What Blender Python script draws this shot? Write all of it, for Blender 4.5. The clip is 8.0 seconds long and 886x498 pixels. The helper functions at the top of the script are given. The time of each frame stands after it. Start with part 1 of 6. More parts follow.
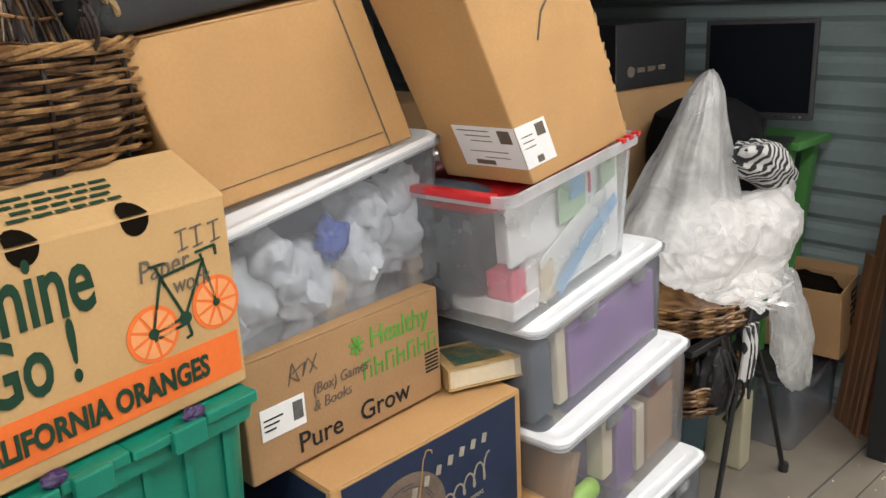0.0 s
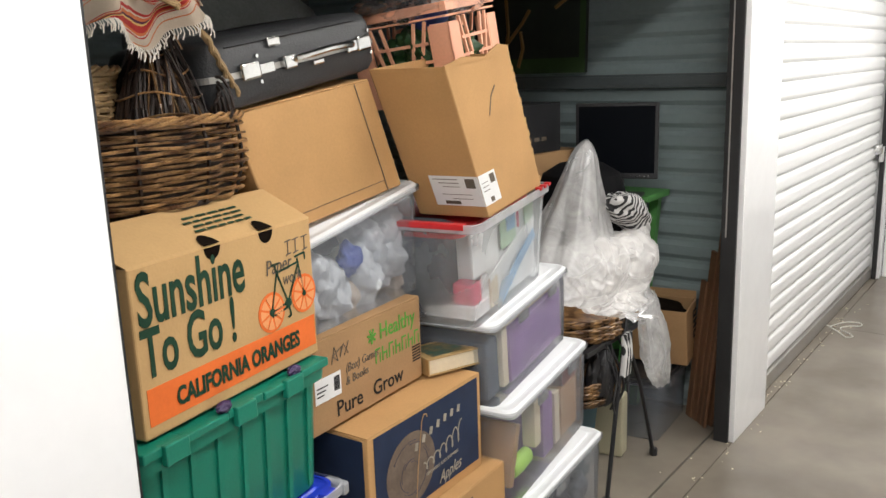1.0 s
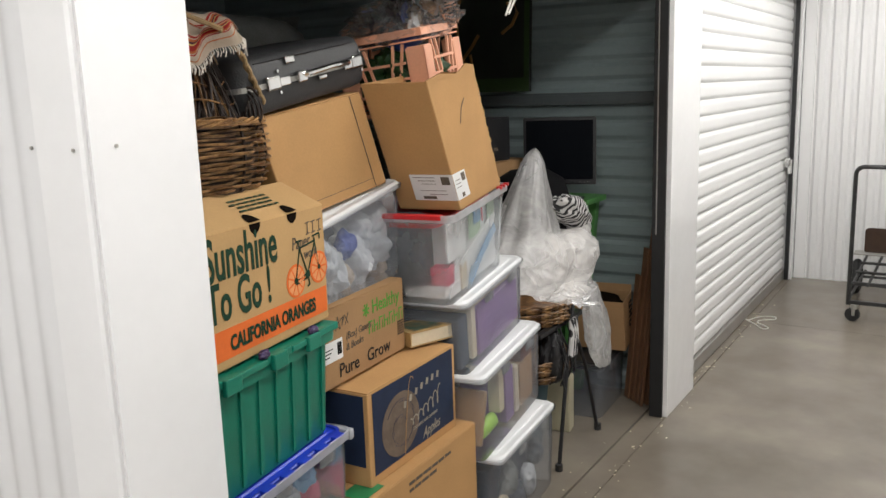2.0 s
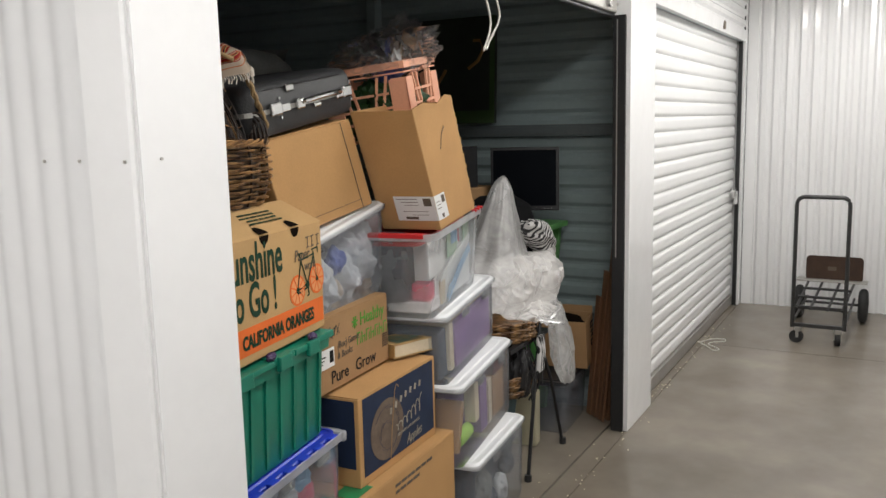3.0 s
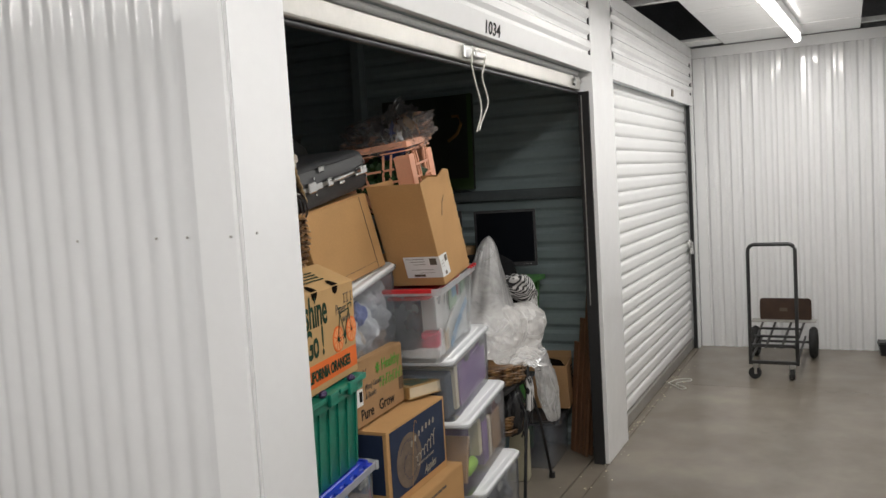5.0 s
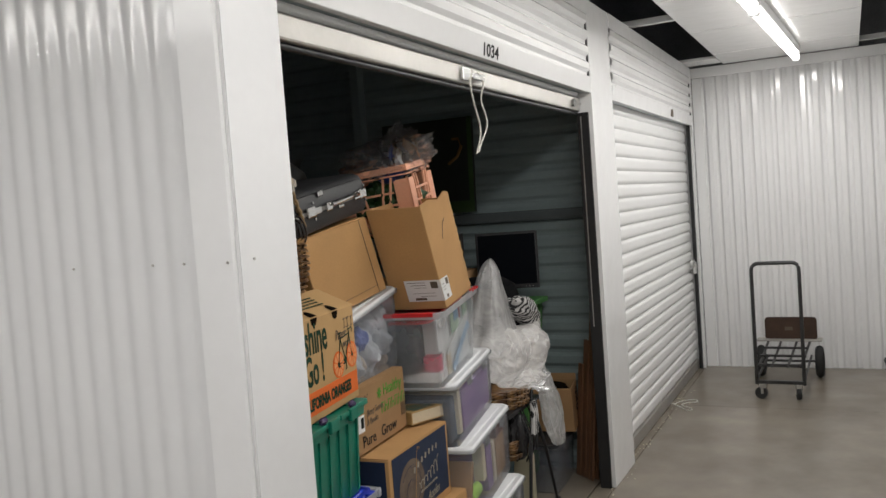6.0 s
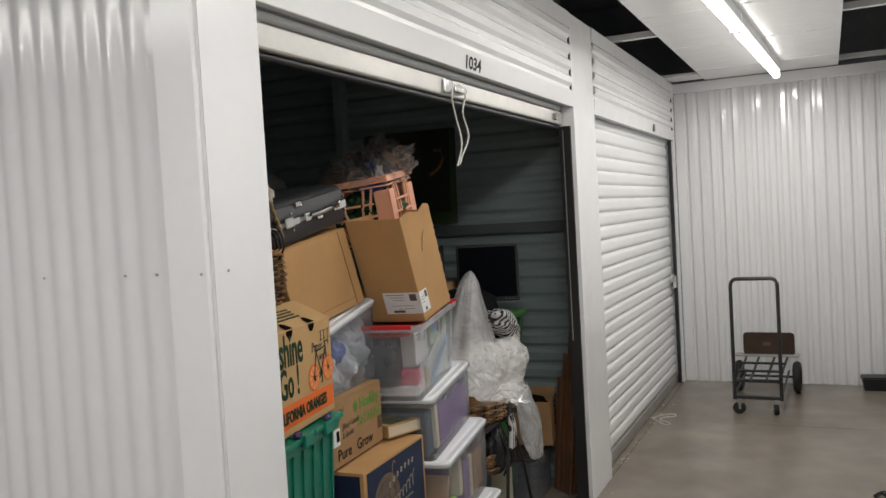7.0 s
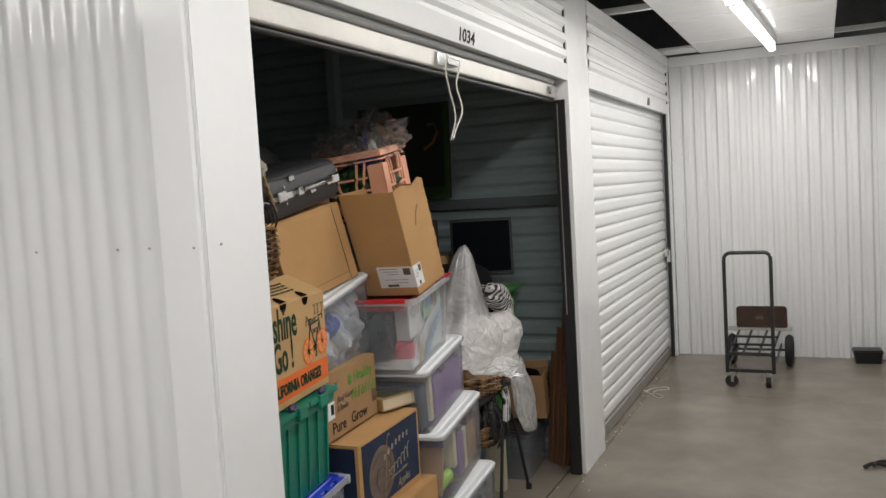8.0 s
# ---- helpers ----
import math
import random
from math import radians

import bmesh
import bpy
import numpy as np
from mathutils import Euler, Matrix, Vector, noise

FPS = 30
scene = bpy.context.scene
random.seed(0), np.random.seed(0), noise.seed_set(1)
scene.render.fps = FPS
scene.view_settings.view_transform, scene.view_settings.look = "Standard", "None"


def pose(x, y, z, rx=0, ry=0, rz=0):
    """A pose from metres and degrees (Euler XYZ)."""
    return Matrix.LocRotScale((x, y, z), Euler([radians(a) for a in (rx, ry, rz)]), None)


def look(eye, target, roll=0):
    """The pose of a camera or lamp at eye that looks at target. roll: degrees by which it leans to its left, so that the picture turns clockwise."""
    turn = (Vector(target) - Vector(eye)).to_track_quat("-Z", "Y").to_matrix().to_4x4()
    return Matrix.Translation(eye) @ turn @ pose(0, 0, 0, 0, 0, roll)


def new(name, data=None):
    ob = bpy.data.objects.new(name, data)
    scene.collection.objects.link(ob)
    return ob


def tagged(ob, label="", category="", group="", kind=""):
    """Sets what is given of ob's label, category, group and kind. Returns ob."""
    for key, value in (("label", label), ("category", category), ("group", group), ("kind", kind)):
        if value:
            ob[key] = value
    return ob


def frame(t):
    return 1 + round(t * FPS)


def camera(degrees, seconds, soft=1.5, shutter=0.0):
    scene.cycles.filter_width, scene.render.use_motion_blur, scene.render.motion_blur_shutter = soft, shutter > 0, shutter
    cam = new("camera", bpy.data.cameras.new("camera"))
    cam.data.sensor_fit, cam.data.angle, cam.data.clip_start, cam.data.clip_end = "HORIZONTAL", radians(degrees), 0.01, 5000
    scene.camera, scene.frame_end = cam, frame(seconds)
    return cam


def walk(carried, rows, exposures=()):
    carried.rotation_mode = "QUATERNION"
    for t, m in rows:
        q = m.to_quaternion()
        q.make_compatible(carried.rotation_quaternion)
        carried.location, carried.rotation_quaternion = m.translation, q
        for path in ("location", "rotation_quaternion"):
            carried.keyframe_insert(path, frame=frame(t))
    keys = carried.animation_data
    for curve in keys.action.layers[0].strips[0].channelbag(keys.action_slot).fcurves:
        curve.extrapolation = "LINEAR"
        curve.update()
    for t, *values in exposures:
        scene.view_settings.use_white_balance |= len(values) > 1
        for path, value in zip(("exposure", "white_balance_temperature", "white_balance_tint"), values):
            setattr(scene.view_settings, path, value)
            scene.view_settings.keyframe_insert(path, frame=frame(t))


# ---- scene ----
cam = camera(56.0, 8.0)
PATH = [
    (0, (-0.599, 0.662, 1.591), (0.652, 2.104, 0.996), -3.0),
    (0.5, (-0.939, 0.546, 1.612), (0.411, 1.93, 1.1), -3.3),
    (1, (-1.265, 0.493, 1.625), (0.287, 1.678, 1.195), -2.0),
    (1.5, (-1.474, 0.388, 1.597), (0.119, 1.544, 1.243), -3.0),
    (2, (-1.67, 0.378, 1.603), (-0.015, 1.434, 1.223), -1.9),
    (3.5, (-2.05, 0.356, 1.574), (-0.294, 1.27, 1.292), -2.0),
    (4, (-2.282, 0.341, 1.608), (-0.495, 1.183, 1.295), -2.2),
    (4.5, (-2.36, 0.304, 1.618), (-0.568, 1.164, 1.39), -2.5),
    (6, (-2.33, 0.309, 1.616), (-0.537, 1.19, 1.514), -4.2),
    (6.5, (-2.32, 0.304, 1.622), (-0.518, 1.167, 1.536), -3.4),
    (7, (-2.309, 0.306, 1.626), (-0.496, 1.148, 1.544), -3.3),
    (7.5, (-2.313, 0.302, 1.617), (-0.497, 1.133, 1.509), -3.4),
    (8, (-2.307, 0.303, 1.621), (-0.494, 1.135, 1.479), -3.4),
]
EXPOSURES = ((0.0, 0.28), (0.5, 0.34), (1.0, 0.25), (1.5, 0.18), (2.0, -0.10), (3.5, -0.28), (4.0, -0.41), (4.5, -0.46), (6.0, -0.64), (6.5, -0.70), (7.0, -0.71), (8.0, -0.55))
walk(cam, [(t, look(eye, target, roll)) for t, eye, target, roll in PATH], EXPOSURES)

# ---- world and light ----
world = bpy.data.worlds.new("world")
scene.world = world
world.use_nodes = True
world.node_tree.nodes["Background"].inputs["Color"].default_value = (0.02, 0.022, 0.025, 1)
world.node_tree.nodes["Background"].inputs["Strength"].default_value = 0.3

LAMP_Z = 2.595
LAMP_LONG = 2.14
LAMPS = ((3.825, 0.695, -2.8, 33), (1.665, 0.80, -2.8, 23.5), (-0.62, 0.74, 0, 22.5), (-2.80, 0.72, 0, 31), (-2.45, 3.0, 90, 34))


def area_lamp(x, y, z, turn, long, watts):
    data = bpy.data.lights.new("tube_light", "AREA")
    data.shape, data.size, data.size_y = "RECTANGLE", long, 0.07
    data.energy, data.color = watts, (1.0, 0.98, 0.95)
    ob = new("tube_light", data)
    ob.matrix_world = pose(x, y, z, 0, 0, turn)
    return ob


for lx, ly, lturn, watts in LAMPS:
    area_lamp(lx, ly, LAMP_Z - 0.045, lturn, LAMP_LONG - 0.04, watts)


# ---- materials ----
def material(name, color, rough=0.6, metal=0.0, vary=0.15, scale=6.0, bump=0.1, fine=120.0, spec=0.5, vary2=None, stretch=(1, 1, 1), random_tint=0.0, gloss_vary=0.08):
    """Principled surface with stains at a large scale and grain at a small one."""
    m = bpy.data.materials.new(name)
    m.use_nodes = True
    nt = m.node_tree
    b = nt.nodes["Principled BSDF"]
    tc = nt.nodes.new("ShaderNodeTexCoord")
    mp = nt.nodes.new("ShaderNodeMapping")
    mp.inputs["Scale"].default_value = stretch
    nt.links.new(tc.outputs["Object"], mp.inputs["Vector"])
    big = nt.nodes.new("ShaderNodeTexNoise")
    big.inputs["Scale"].default_value, big.inputs["Detail"].default_value = scale, 4
    small = nt.nodes.new("ShaderNodeTexNoise")
    small.inputs["Scale"].default_value, small.inputs["Detail"].default_value = fine, 3
    for n in (big, small):
        nt.links.new(mp.outputs["Vector"], n.inputs["Vector"])
    ramp = nt.nodes.new("ShaderNodeMix")
    ramp.data_type = "RGBA"
    c2 = vary2 or tuple(c * (1 - vary) for c in color)
    ramp.inputs["A"].default_value = (*color, 1)
    ramp.inputs["B"].default_value = (*c2, 1)
    mr = nt.nodes.new("ShaderNodeMapRange")
    mr.inputs["From Min"].default_value, mr.inputs["From Max"].default_value = 0.35, 0.7
    nt.links.new(big.outputs["Fac"], mr.inputs["Value"])
    nt.links.new(mr.outputs["Result"], ramp.inputs["Factor"])
    grain = nt.nodes.new("ShaderNodeMix")
    grain.data_type, grain.blend_type = "RGBA", "MULTIPLY"
    grain.inputs["Factor"].default_value = min(1.0, vary * 1.5)
    nt.links.new(ramp.outputs["Result"], grain.inputs["A"])
    nt.links.new(small.outputs["Fac"], grain.inputs["B"])
    last = grain.outputs["Result"]
    if random_tint:
        info = nt.nodes.new("ShaderNodeObjectInfo")
        hsv = nt.nodes.new("ShaderNodeHueSaturation")
        rr = nt.nodes.new("ShaderNodeMapRange")
        rr.inputs["To Min"].default_value, rr.inputs["To Max"].default_value = 1 - random_tint, 1 + random_tint
        nt.links.new(info.outputs["Random"], rr.inputs["Value"])
        nt.links.new(rr.outputs["Result"], hsv.inputs["Value"])
        nt.links.new(last, hsv.inputs["Color"])
        last = hsv.outputs["Color"]
    nt.links.new(last, b.inputs["Base Color"])
    rg = nt.nodes.new("ShaderNodeMapRange")
    rg.inputs["To Min"].default_value, rg.inputs["To Max"].default_value = max(0.02, rough - gloss_vary), min(1, rough + gloss_vary)
    nt.links.new(small.outputs["Fac"], rg.inputs["Value"])
    nt.links.new(rg.outputs["Result"], b.inputs["Roughness"])
    b.inputs["Metallic"].default_value = metal
    b.inputs["Specular IOR Level"].default_value = spec
    if bump < 0:
        # long soft dents of thin sheet metal, for wavering reflections
        dent = nt.nodes.new("ShaderNodeTexNoise")
        dent.inputs["Scale"].default_value, dent.inputs["Detail"].default_value = 5.0, 2
        nt.links.new(tc.outputs["Object"], dent.inputs["Vector"])
        bp = nt.nodes.new("ShaderNodeBump")
        bp.inputs["Strength"].default_value, bp.inputs["Distance"].default_value = -bump, 0.02
        nt.links.new(dent.outputs["Fac"], bp.inputs["Height"])
        nt.links.new(bp.outputs["Normal"], b.inputs["Normal"])
    if bump > 0:
        bp = nt.nodes.new("ShaderNodeBump")
        bp.inputs["Strength"].default_value, bp.inputs["Distance"].default_value = bump, 0.004
        nt.links.new(small.outputs["Fac"], bp.inputs["Height"])
        nt.links.new(bp.outputs["Normal"], b.inputs["Normal"])
    return m


def clear_plastic(name, color, veil=0.35, rough=0.25, streak=0.0):
    """Thin frosted plastic: part is seen through, part is milky, with a gloss on top."""
    m = bpy.data.materials.new(name)
    m.use_nodes = True
    nt = m.node_tree
    nt.nodes.remove(nt.nodes["Principled BSDF"])
    out = nt.nodes["Material Output"]
    tr = nt.nodes.new("ShaderNodeBsdfTransparent")
    tr.inputs["Color"].default_value = (0.93, 0.94, 0.95, 1)
    df = nt.nodes.new("ShaderNodeBsdfDiffuse")
    df.inputs["Color"].default_value = (*color, 1)
    tl = nt.nodes.new("ShaderNodeBsdfTranslucent")
    tl.inputs["Color"].default_value = (*color, 1)
    gl = nt.nodes.new("ShaderNodeBsdfGlossy")
    gl.inputs["Roughness"].default_value = rough
    tc = nt.nodes.new("ShaderNodeTexCoord")
    nz = nt.nodes.new("ShaderNodeTexNoise")
    nz.inputs["Scale"].default_value, nz.inputs["Detail"].default_value = 9.0, 5
    nt.links.new(tc.outputs["Object"], nz.inputs["Vector"])
    mr = nt.nodes.new("ShaderNodeMapRange")
    mr.inputs["From Min"].default_value, mr.inputs["From Max"].default_value = 0.3, 0.7
    mr.inputs["To Min"].default_value, mr.inputs["To Max"].default_value = veil * 0.75, min(1.0, veil * 1.25)
    if streak:
        nz.inputs["Scale"].default_value, nz.inputs["Distortion"].default_value = 8.0, 1.6
        nz.inputs["Roughness"].default_value = 0.62
        mr.inputs["From Min"].default_value, mr.inputs["From Max"].default_value = 0.33, 0.64
        mr.inputs["To Min"].default_value, mr.inputs["To Max"].default_value = veil * (1 - streak), min(1.0, veil * (1 + streak))
    nt.links.new(nz.outputs["Fac"], mr.inputs["Value"])
    a = nt.nodes.new("ShaderNodeMixShader")
    a.inputs["Fac"].default_value = 0.45
    nt.links.new(df.outputs[0], a.inputs[1])
    nt.links.new(tl.outputs[0], a.inputs[2])
    b = nt.nodes.new("ShaderNodeMixShader")
    nt.links.new(mr.outputs["Result"], b.inputs["Fac"])
    nt.links.new(tr.outputs[0], b.inputs[1])
    nt.links.new(a.outputs[0], b.inputs[2])
    fr = nt.nodes.new("ShaderNodeFresnel")
    fr.inputs["IOR"].default_value = 1.45
    c = nt.nodes.new("ShaderNodeMixShader")
    nt.links.new(fr.outputs[0], c.inputs["Fac"])
    nt.links.new(b.outputs[0], c.inputs[1])
    nt.links.new(gl.outputs[0], c.inputs[2])
    nt.links.new(c.outputs[0], out.inputs["Surface"])
    return m


def glow(name, color, strength):
    m = bpy.data.materials.new(name)
    m.use_nodes = True
    b = m.node_tree.nodes["Principled BSDF"]
    b.inputs["Base Color"].default_value = (*color, 1)
    b.inputs["Emission Color"].default_value = (*color, 1)
    b.inputs["Emission Strength"].default_value = strength
    return m


WHITE = material("white_painted_steel", (0.81, 0.81, 0.81), 0.11, vary=0.03, scale=1.2, bump=-0.16, fine=30, gloss_vary=0.03)
# white with the flange's stronger light put into its tone, against SHEET
TRIM = material("lit_tone_white_trim", (0.78, 0.783, 0.79), 0.19, vary=0.03, scale=2.2, bump=-0.14, fine=30, gloss_vary=0.03)
# white toned down, as the sheet catches less light than the trim
SHEET = material("shaded_tone_white_sheet", (0.735, 0.74, 0.75), 0.15, vary=0.03, scale=1.2, bump=-0.12, fine=20, gloss_vary=0.03)
WHITE_DOOR = material("white_door_steel", (0.80, 0.80, 0.795), 0.30, vary=0.04, scale=1.6, bump=0.0, fine=6, gloss_vary=0.02)
GREY_STEEL = material("grey_liner_steel", (0.225, 0.278, 0.284), 0.42, vary=0.10, scale=2.0, bump=0.05, fine=40)
GALV = material("galvanised_steel", (0.50, 0.485, 0.455), 0.40, metal=0.75, vary=0.12, scale=5, bump=0.02, fine=50)
CHROME = material("chrome", (0.72, 0.72, 0.71), 0.14, metal=1.0, vary=0.08, scale=20, bump=0.02)
GIRT = material("dim_grey_steel", (0.10, 0.118, 0.122), 0.5, vary=0.2, scale=3, bump=0.05)
# steel darkened to near black, so recesses keep their shade
DARK_GAP = material("shade_dark_steel", (0.018, 0.018, 0.019), 0.5, vary=0.3, bump=0.1)
DECK = material("dark_roof_deck", (0.40, 0.41, 0.43), 0.7, vary=0.4, scale=1.5)
CEIL = material("white_ceiling_sheet", (0.86, 0.86, 0.86), 0.16, vary=0.02, scale=0.8, bump=-0.2, fine=2.5, gloss_vary=0.0)
CARD = material("brown_cardboard", (0.53, 0.305, 0.13), 0.82, vary=0.12, scale=5, bump=0.08, fine=160, spec=0.2)
CARD_PALE = material("pale_brown_cardboard", (0.53, 0.335, 0.15), 0.82, vary=0.10, scale=5, bump=0.08, fine=160, spec=0.2)
CARD_DULL = material("dull_brown_cardboard", (0.41, 0.245, 0.12), 0.85, vary=0.14, scale=6, bump=0.08, fine=160, spec=0.2)
# near black, for the hand hole shade and the lump in the small carton
CARD_DARK = material("near_black_card", (0.010, 0.007, 0.005), 0.95, vary=0.2, spec=0.02)
NAVY = material("navy_print", (0.018, 0.032, 0.075), 0.62, vary=0.2, scale=14, bump=0.06, fine=140, spec=0.3)
ORANGE = material("orange_print", (0.80, 0.17, 0.035), 0.75, vary=0.10, scale=9, bump=0.05, spec=0.2)
ORANGE_PALE = material("pale_orange_print", (0.80, 0.33, 0.13), 0.75, vary=0.10, scale=9, bump=0.05, spec=0.2)
INK_GREEN = material("dark_green_ink", (0.016, 0.055, 0.03), 0.75, vary=0.2, bump=0, spec=0.2)
INK_BLACK = material("black_ink", (0.02, 0.02, 0.02), 0.75, vary=0.2, bump=0, spec=0.2)
INK_GREY = material("faded_grey_ink", (0.16, 0.13, 0.10), 0.8, vary=0.2, bump=0, spec=0.2)
FRUIT = material("grey_brown_print", (0.20, 0.15, 0.115), 0.75, vary=0.25, scale=20, bump=0.04, spec=0.2)
FRUIT_PALE = material("faded_pale_print", (0.46, 0.41, 0.33), 0.75, vary=0.3, scale=30, bump=0, spec=0.2)
INK_LIME = material("leaf_green_ink", (0.13, 0.38, 0.06), 0.75, vary=0.2, bump=0, spec=0.2)
PAPER = material("white_paper", (0.78, 0.78, 0.77), 0.7, vary=0.06, bump=0.03)
CREAM = material("cream_paper", (0.72, 0.62, 0.45), 0.75, vary=0.12, bump=0.05)
TOTE = material("green_tote_plastic", (0.006, 0.20, 0.13), 0.34, vary=0.14, scale=5, bump=0.05, fine=180)
BLUE_LID = material("blue_lid_plastic", (0.015, 0.05, 0.55), 0.35, vary=0.12, bump=0.04)
WHITE_LID = material("white_lid_plastic", (0.78, 0.79, 0.80), 0.55, vary=0.06, scale=6, bump=0.04)
RED_LID = material("red_lid_plastic", (0.62, 0.02, 0.025), 0.35, vary=0.15, bump=0.04)
CLEAR = clear_plastic("clear_bin_plastic", (0.60, 0.63, 0.69), 0.22)
CLEAR_GREY = clear_plastic("grey_bin_plastic", (0.50, 0.54, 0.62), 0.30)
CLEAR_HAZE = clear_plastic("hazy_bin_plastic", (0.66, 0.69, 0.72), 0.33)
FILM = clear_plastic("crumpled_film", (0.93, 0.91, 0.89), 0.30, 0.30, 0.3)
FILM_THICK = clear_plastic("bunched_film", (0.91, 0.88, 0.85), 0.42, 0.45, 0.22)
WRAP = clear_plastic("thin_wrap", (0.85, 0.82, 0.80), 0.10, 0.2, 0.6)
BLACK = material("black_plastic", (0.018, 0.018, 0.02), 0.4, vary=0.2, bump=0.05)
RUBBER = material("black_rubber", (0.02, 0.02, 0.02), 0.75, vary=0.2, bump=0.1)
BLACK_CLOTH = material("black_cloth", (0.008, 0.008, 0.009), 0.9, vary=0.3, bump=0.2, spec=0.1)
BLACK_IRON = material("black_iron", (0.02, 0.02, 0.022), 0.45, metal=0.3, vary=0.25, bump=0.1)
CART_STEEL = material("worn_dark_cart_steel", (0.07, 0.07, 0.07), 0.42, metal=0.6, vary=0.35, scale=18, bump=0.1)
CART_PLATE = material("rusty_brown_plate", (0.075, 0.038, 0.022), 0.6, metal=0.2, vary=0.35, scale=12, bump=0.15)
SCREEN = material("black_screen", (0.003, 0.004, 0.006), 0.5, vary=0.1, bump=0.0, spec=0.04)
LEATHER = material("charcoal_vinyl", (0.032, 0.033, 0.035), 0.5, vary=0.2, scale=9, bump=0.25, fine=220)
GREY_CLOTH = material("grey_green_fabric", (0.26, 0.28, 0.27), 0.8, vary=0.25, bump=0.2)
# wicker brown with strand highlights and gap shade mixed into the colour
WICKER = material("brown_wicker", (0.075, 0.030, 0.013), 0.30, vary=0.4, vary2=(0.46, 0.26, 0.105), scale=22, bump=0.25, fine=220, random_tint=0.4)
PAD_GREY = material("grey_green_vinyl", (0.24, 0.26, 0.25), 0.55, vary=0.35, scale=9, bump=0.2)
WICKER_DARK = material("dark_twig", (0.035, 0.016, 0.009), 0.55, vary=0.5, scale=30, bump=0.25, fine=220)
STRAW = material("straw_weave", (0.40, 0.26, 0.12), 0.7, vary=0.3, scale=24, bump=0.25, fine=220)
PEACH = material("peach_crate_plastic", (0.92, 0.45, 0.28), 0.42, vary=0.10, scale=6, bump=0.05)
CLOTH = material("white_cloth", (0.74, 0.68, 0.60), 0.92, vary=0.12, scale=12, bump=0.25, fine=260)
BLUE_GLAZE = material("blue_glaze", (0.03, 0.08, 0.22), 0.25, vary=0.3, scale=20, bump=0.03)
WOOD = material("brown_board", (0.22, 0.105, 0.05), 0.6, vary=0.35, scale=5, bump=0.15, stretch=(14, 14, 1))
PURPLE = material("purple_card", (0.285, 0.165, 0.375), 0.7, vary=0.15, bump=0.05)
SEAL_PURPLE = material("purple_seal", (0.05, 0.025, 0.10), 0.5, vary=0.2, bump=0.05)
# dark cloth tone, also stands in for the dim depth behind clear plastic
DIM_CLOTH = material("blue_grey_dark_fill", (0.085, 0.105, 0.135), 0.9, vary=0.3, scale=8, bump=0.2)
PINK = material("pink_card", (0.75, 0.10, 0.18), 0.6, vary=0.15, bump=0.03)
SKY_BLUE = material("light_blue_card", (0.25, 0.50, 0.78), 0.6, vary=0.15, bump=0.03)
PALE_GREEN = material("pale_green_card", (0.45, 0.62, 0.42), 0.6, vary=0.15, bump=0.03)
LIME = material("lime_fabric", (0.45, 0.80, 0.10), 0.6, vary=0.15, bump=0.05)
BAG_WHITE = material("white_bag_plastic", (0.62, 0.64, 0.66), 0.55, vary=0.22, spec=0.3, scale=22, bump=0.15, fine=60)
BAG_BLUE = material("blue_bag_plastic", (0.05, 0.10, 0.42), 0.35, vary=0.3, scale=16, bump=0.2, fine=60)
# near black, stands in for shade in the gaps of the weave and twigs
GAP_SHADE = material("weave_gap_shade", (0.022, 0.013, 0.008), 0.8, vary=0.4, scale=30)
BAG_DARK = material("dark_print_bag", (0.10, 0.09, 0.11), 0.35, vary=0.6, scale=14, bump=0.25, fine=60)
GREEN_PAINT = material("green_painted_wood", (0.09, 0.30, 0.075), 0.5, vary=0.2, bump=0.06)
CANVAS_DARK = material("dark_painted_canvas", (0.022, 0.030, 0.022), 0.55, vary=0.4, scale=9, bump=0.15)
CANVAS_EDGE = material("green_canvas_edge", (0.045, 0.09, 0.025), 0.6, vary=0.3, bump=0.1)
CANVAS_GOLD = material("ochre_paint", (0.26, 0.13, 0.025), 0.55, vary=0.3, bump=0.15)
CORD = material("white_cord", (0.70, 0.68, 0.62), 0.85, vary=0.12, bump=0.3, fine=300)
TEAL_LID = material("teal_lid_plastic", (0.005, 0.26, 0.24), 0.35, vary=0.12, bump=0.04)
MILKY = clear_plastic("milky_rim_plastic", (0.80, 0.82, 0.86), 0.62)
TEAL = material("teal_plastic", (0.03, 0.09, 0.12), 0.5, vary=0.2, bump=0.05)
IVORY = material("ivory_case", (0.50, 0.46, 0.32), 0.5, vary=0.1, bump=0.04)
TAPE_GREEN = material("green_tape", (0.02, 0.22, 0.08), 0.4, vary=0.1, bump=0.02)
TUBE = glow("lamp_tube", (1.0, 0.97, 0.92), 9.0)
BEIGE_WRAP = material("beige_wrap", (0.60, 0.50, 0.40), 0.6, vary=0.2, scale=14, bump=0.2, fine=60)


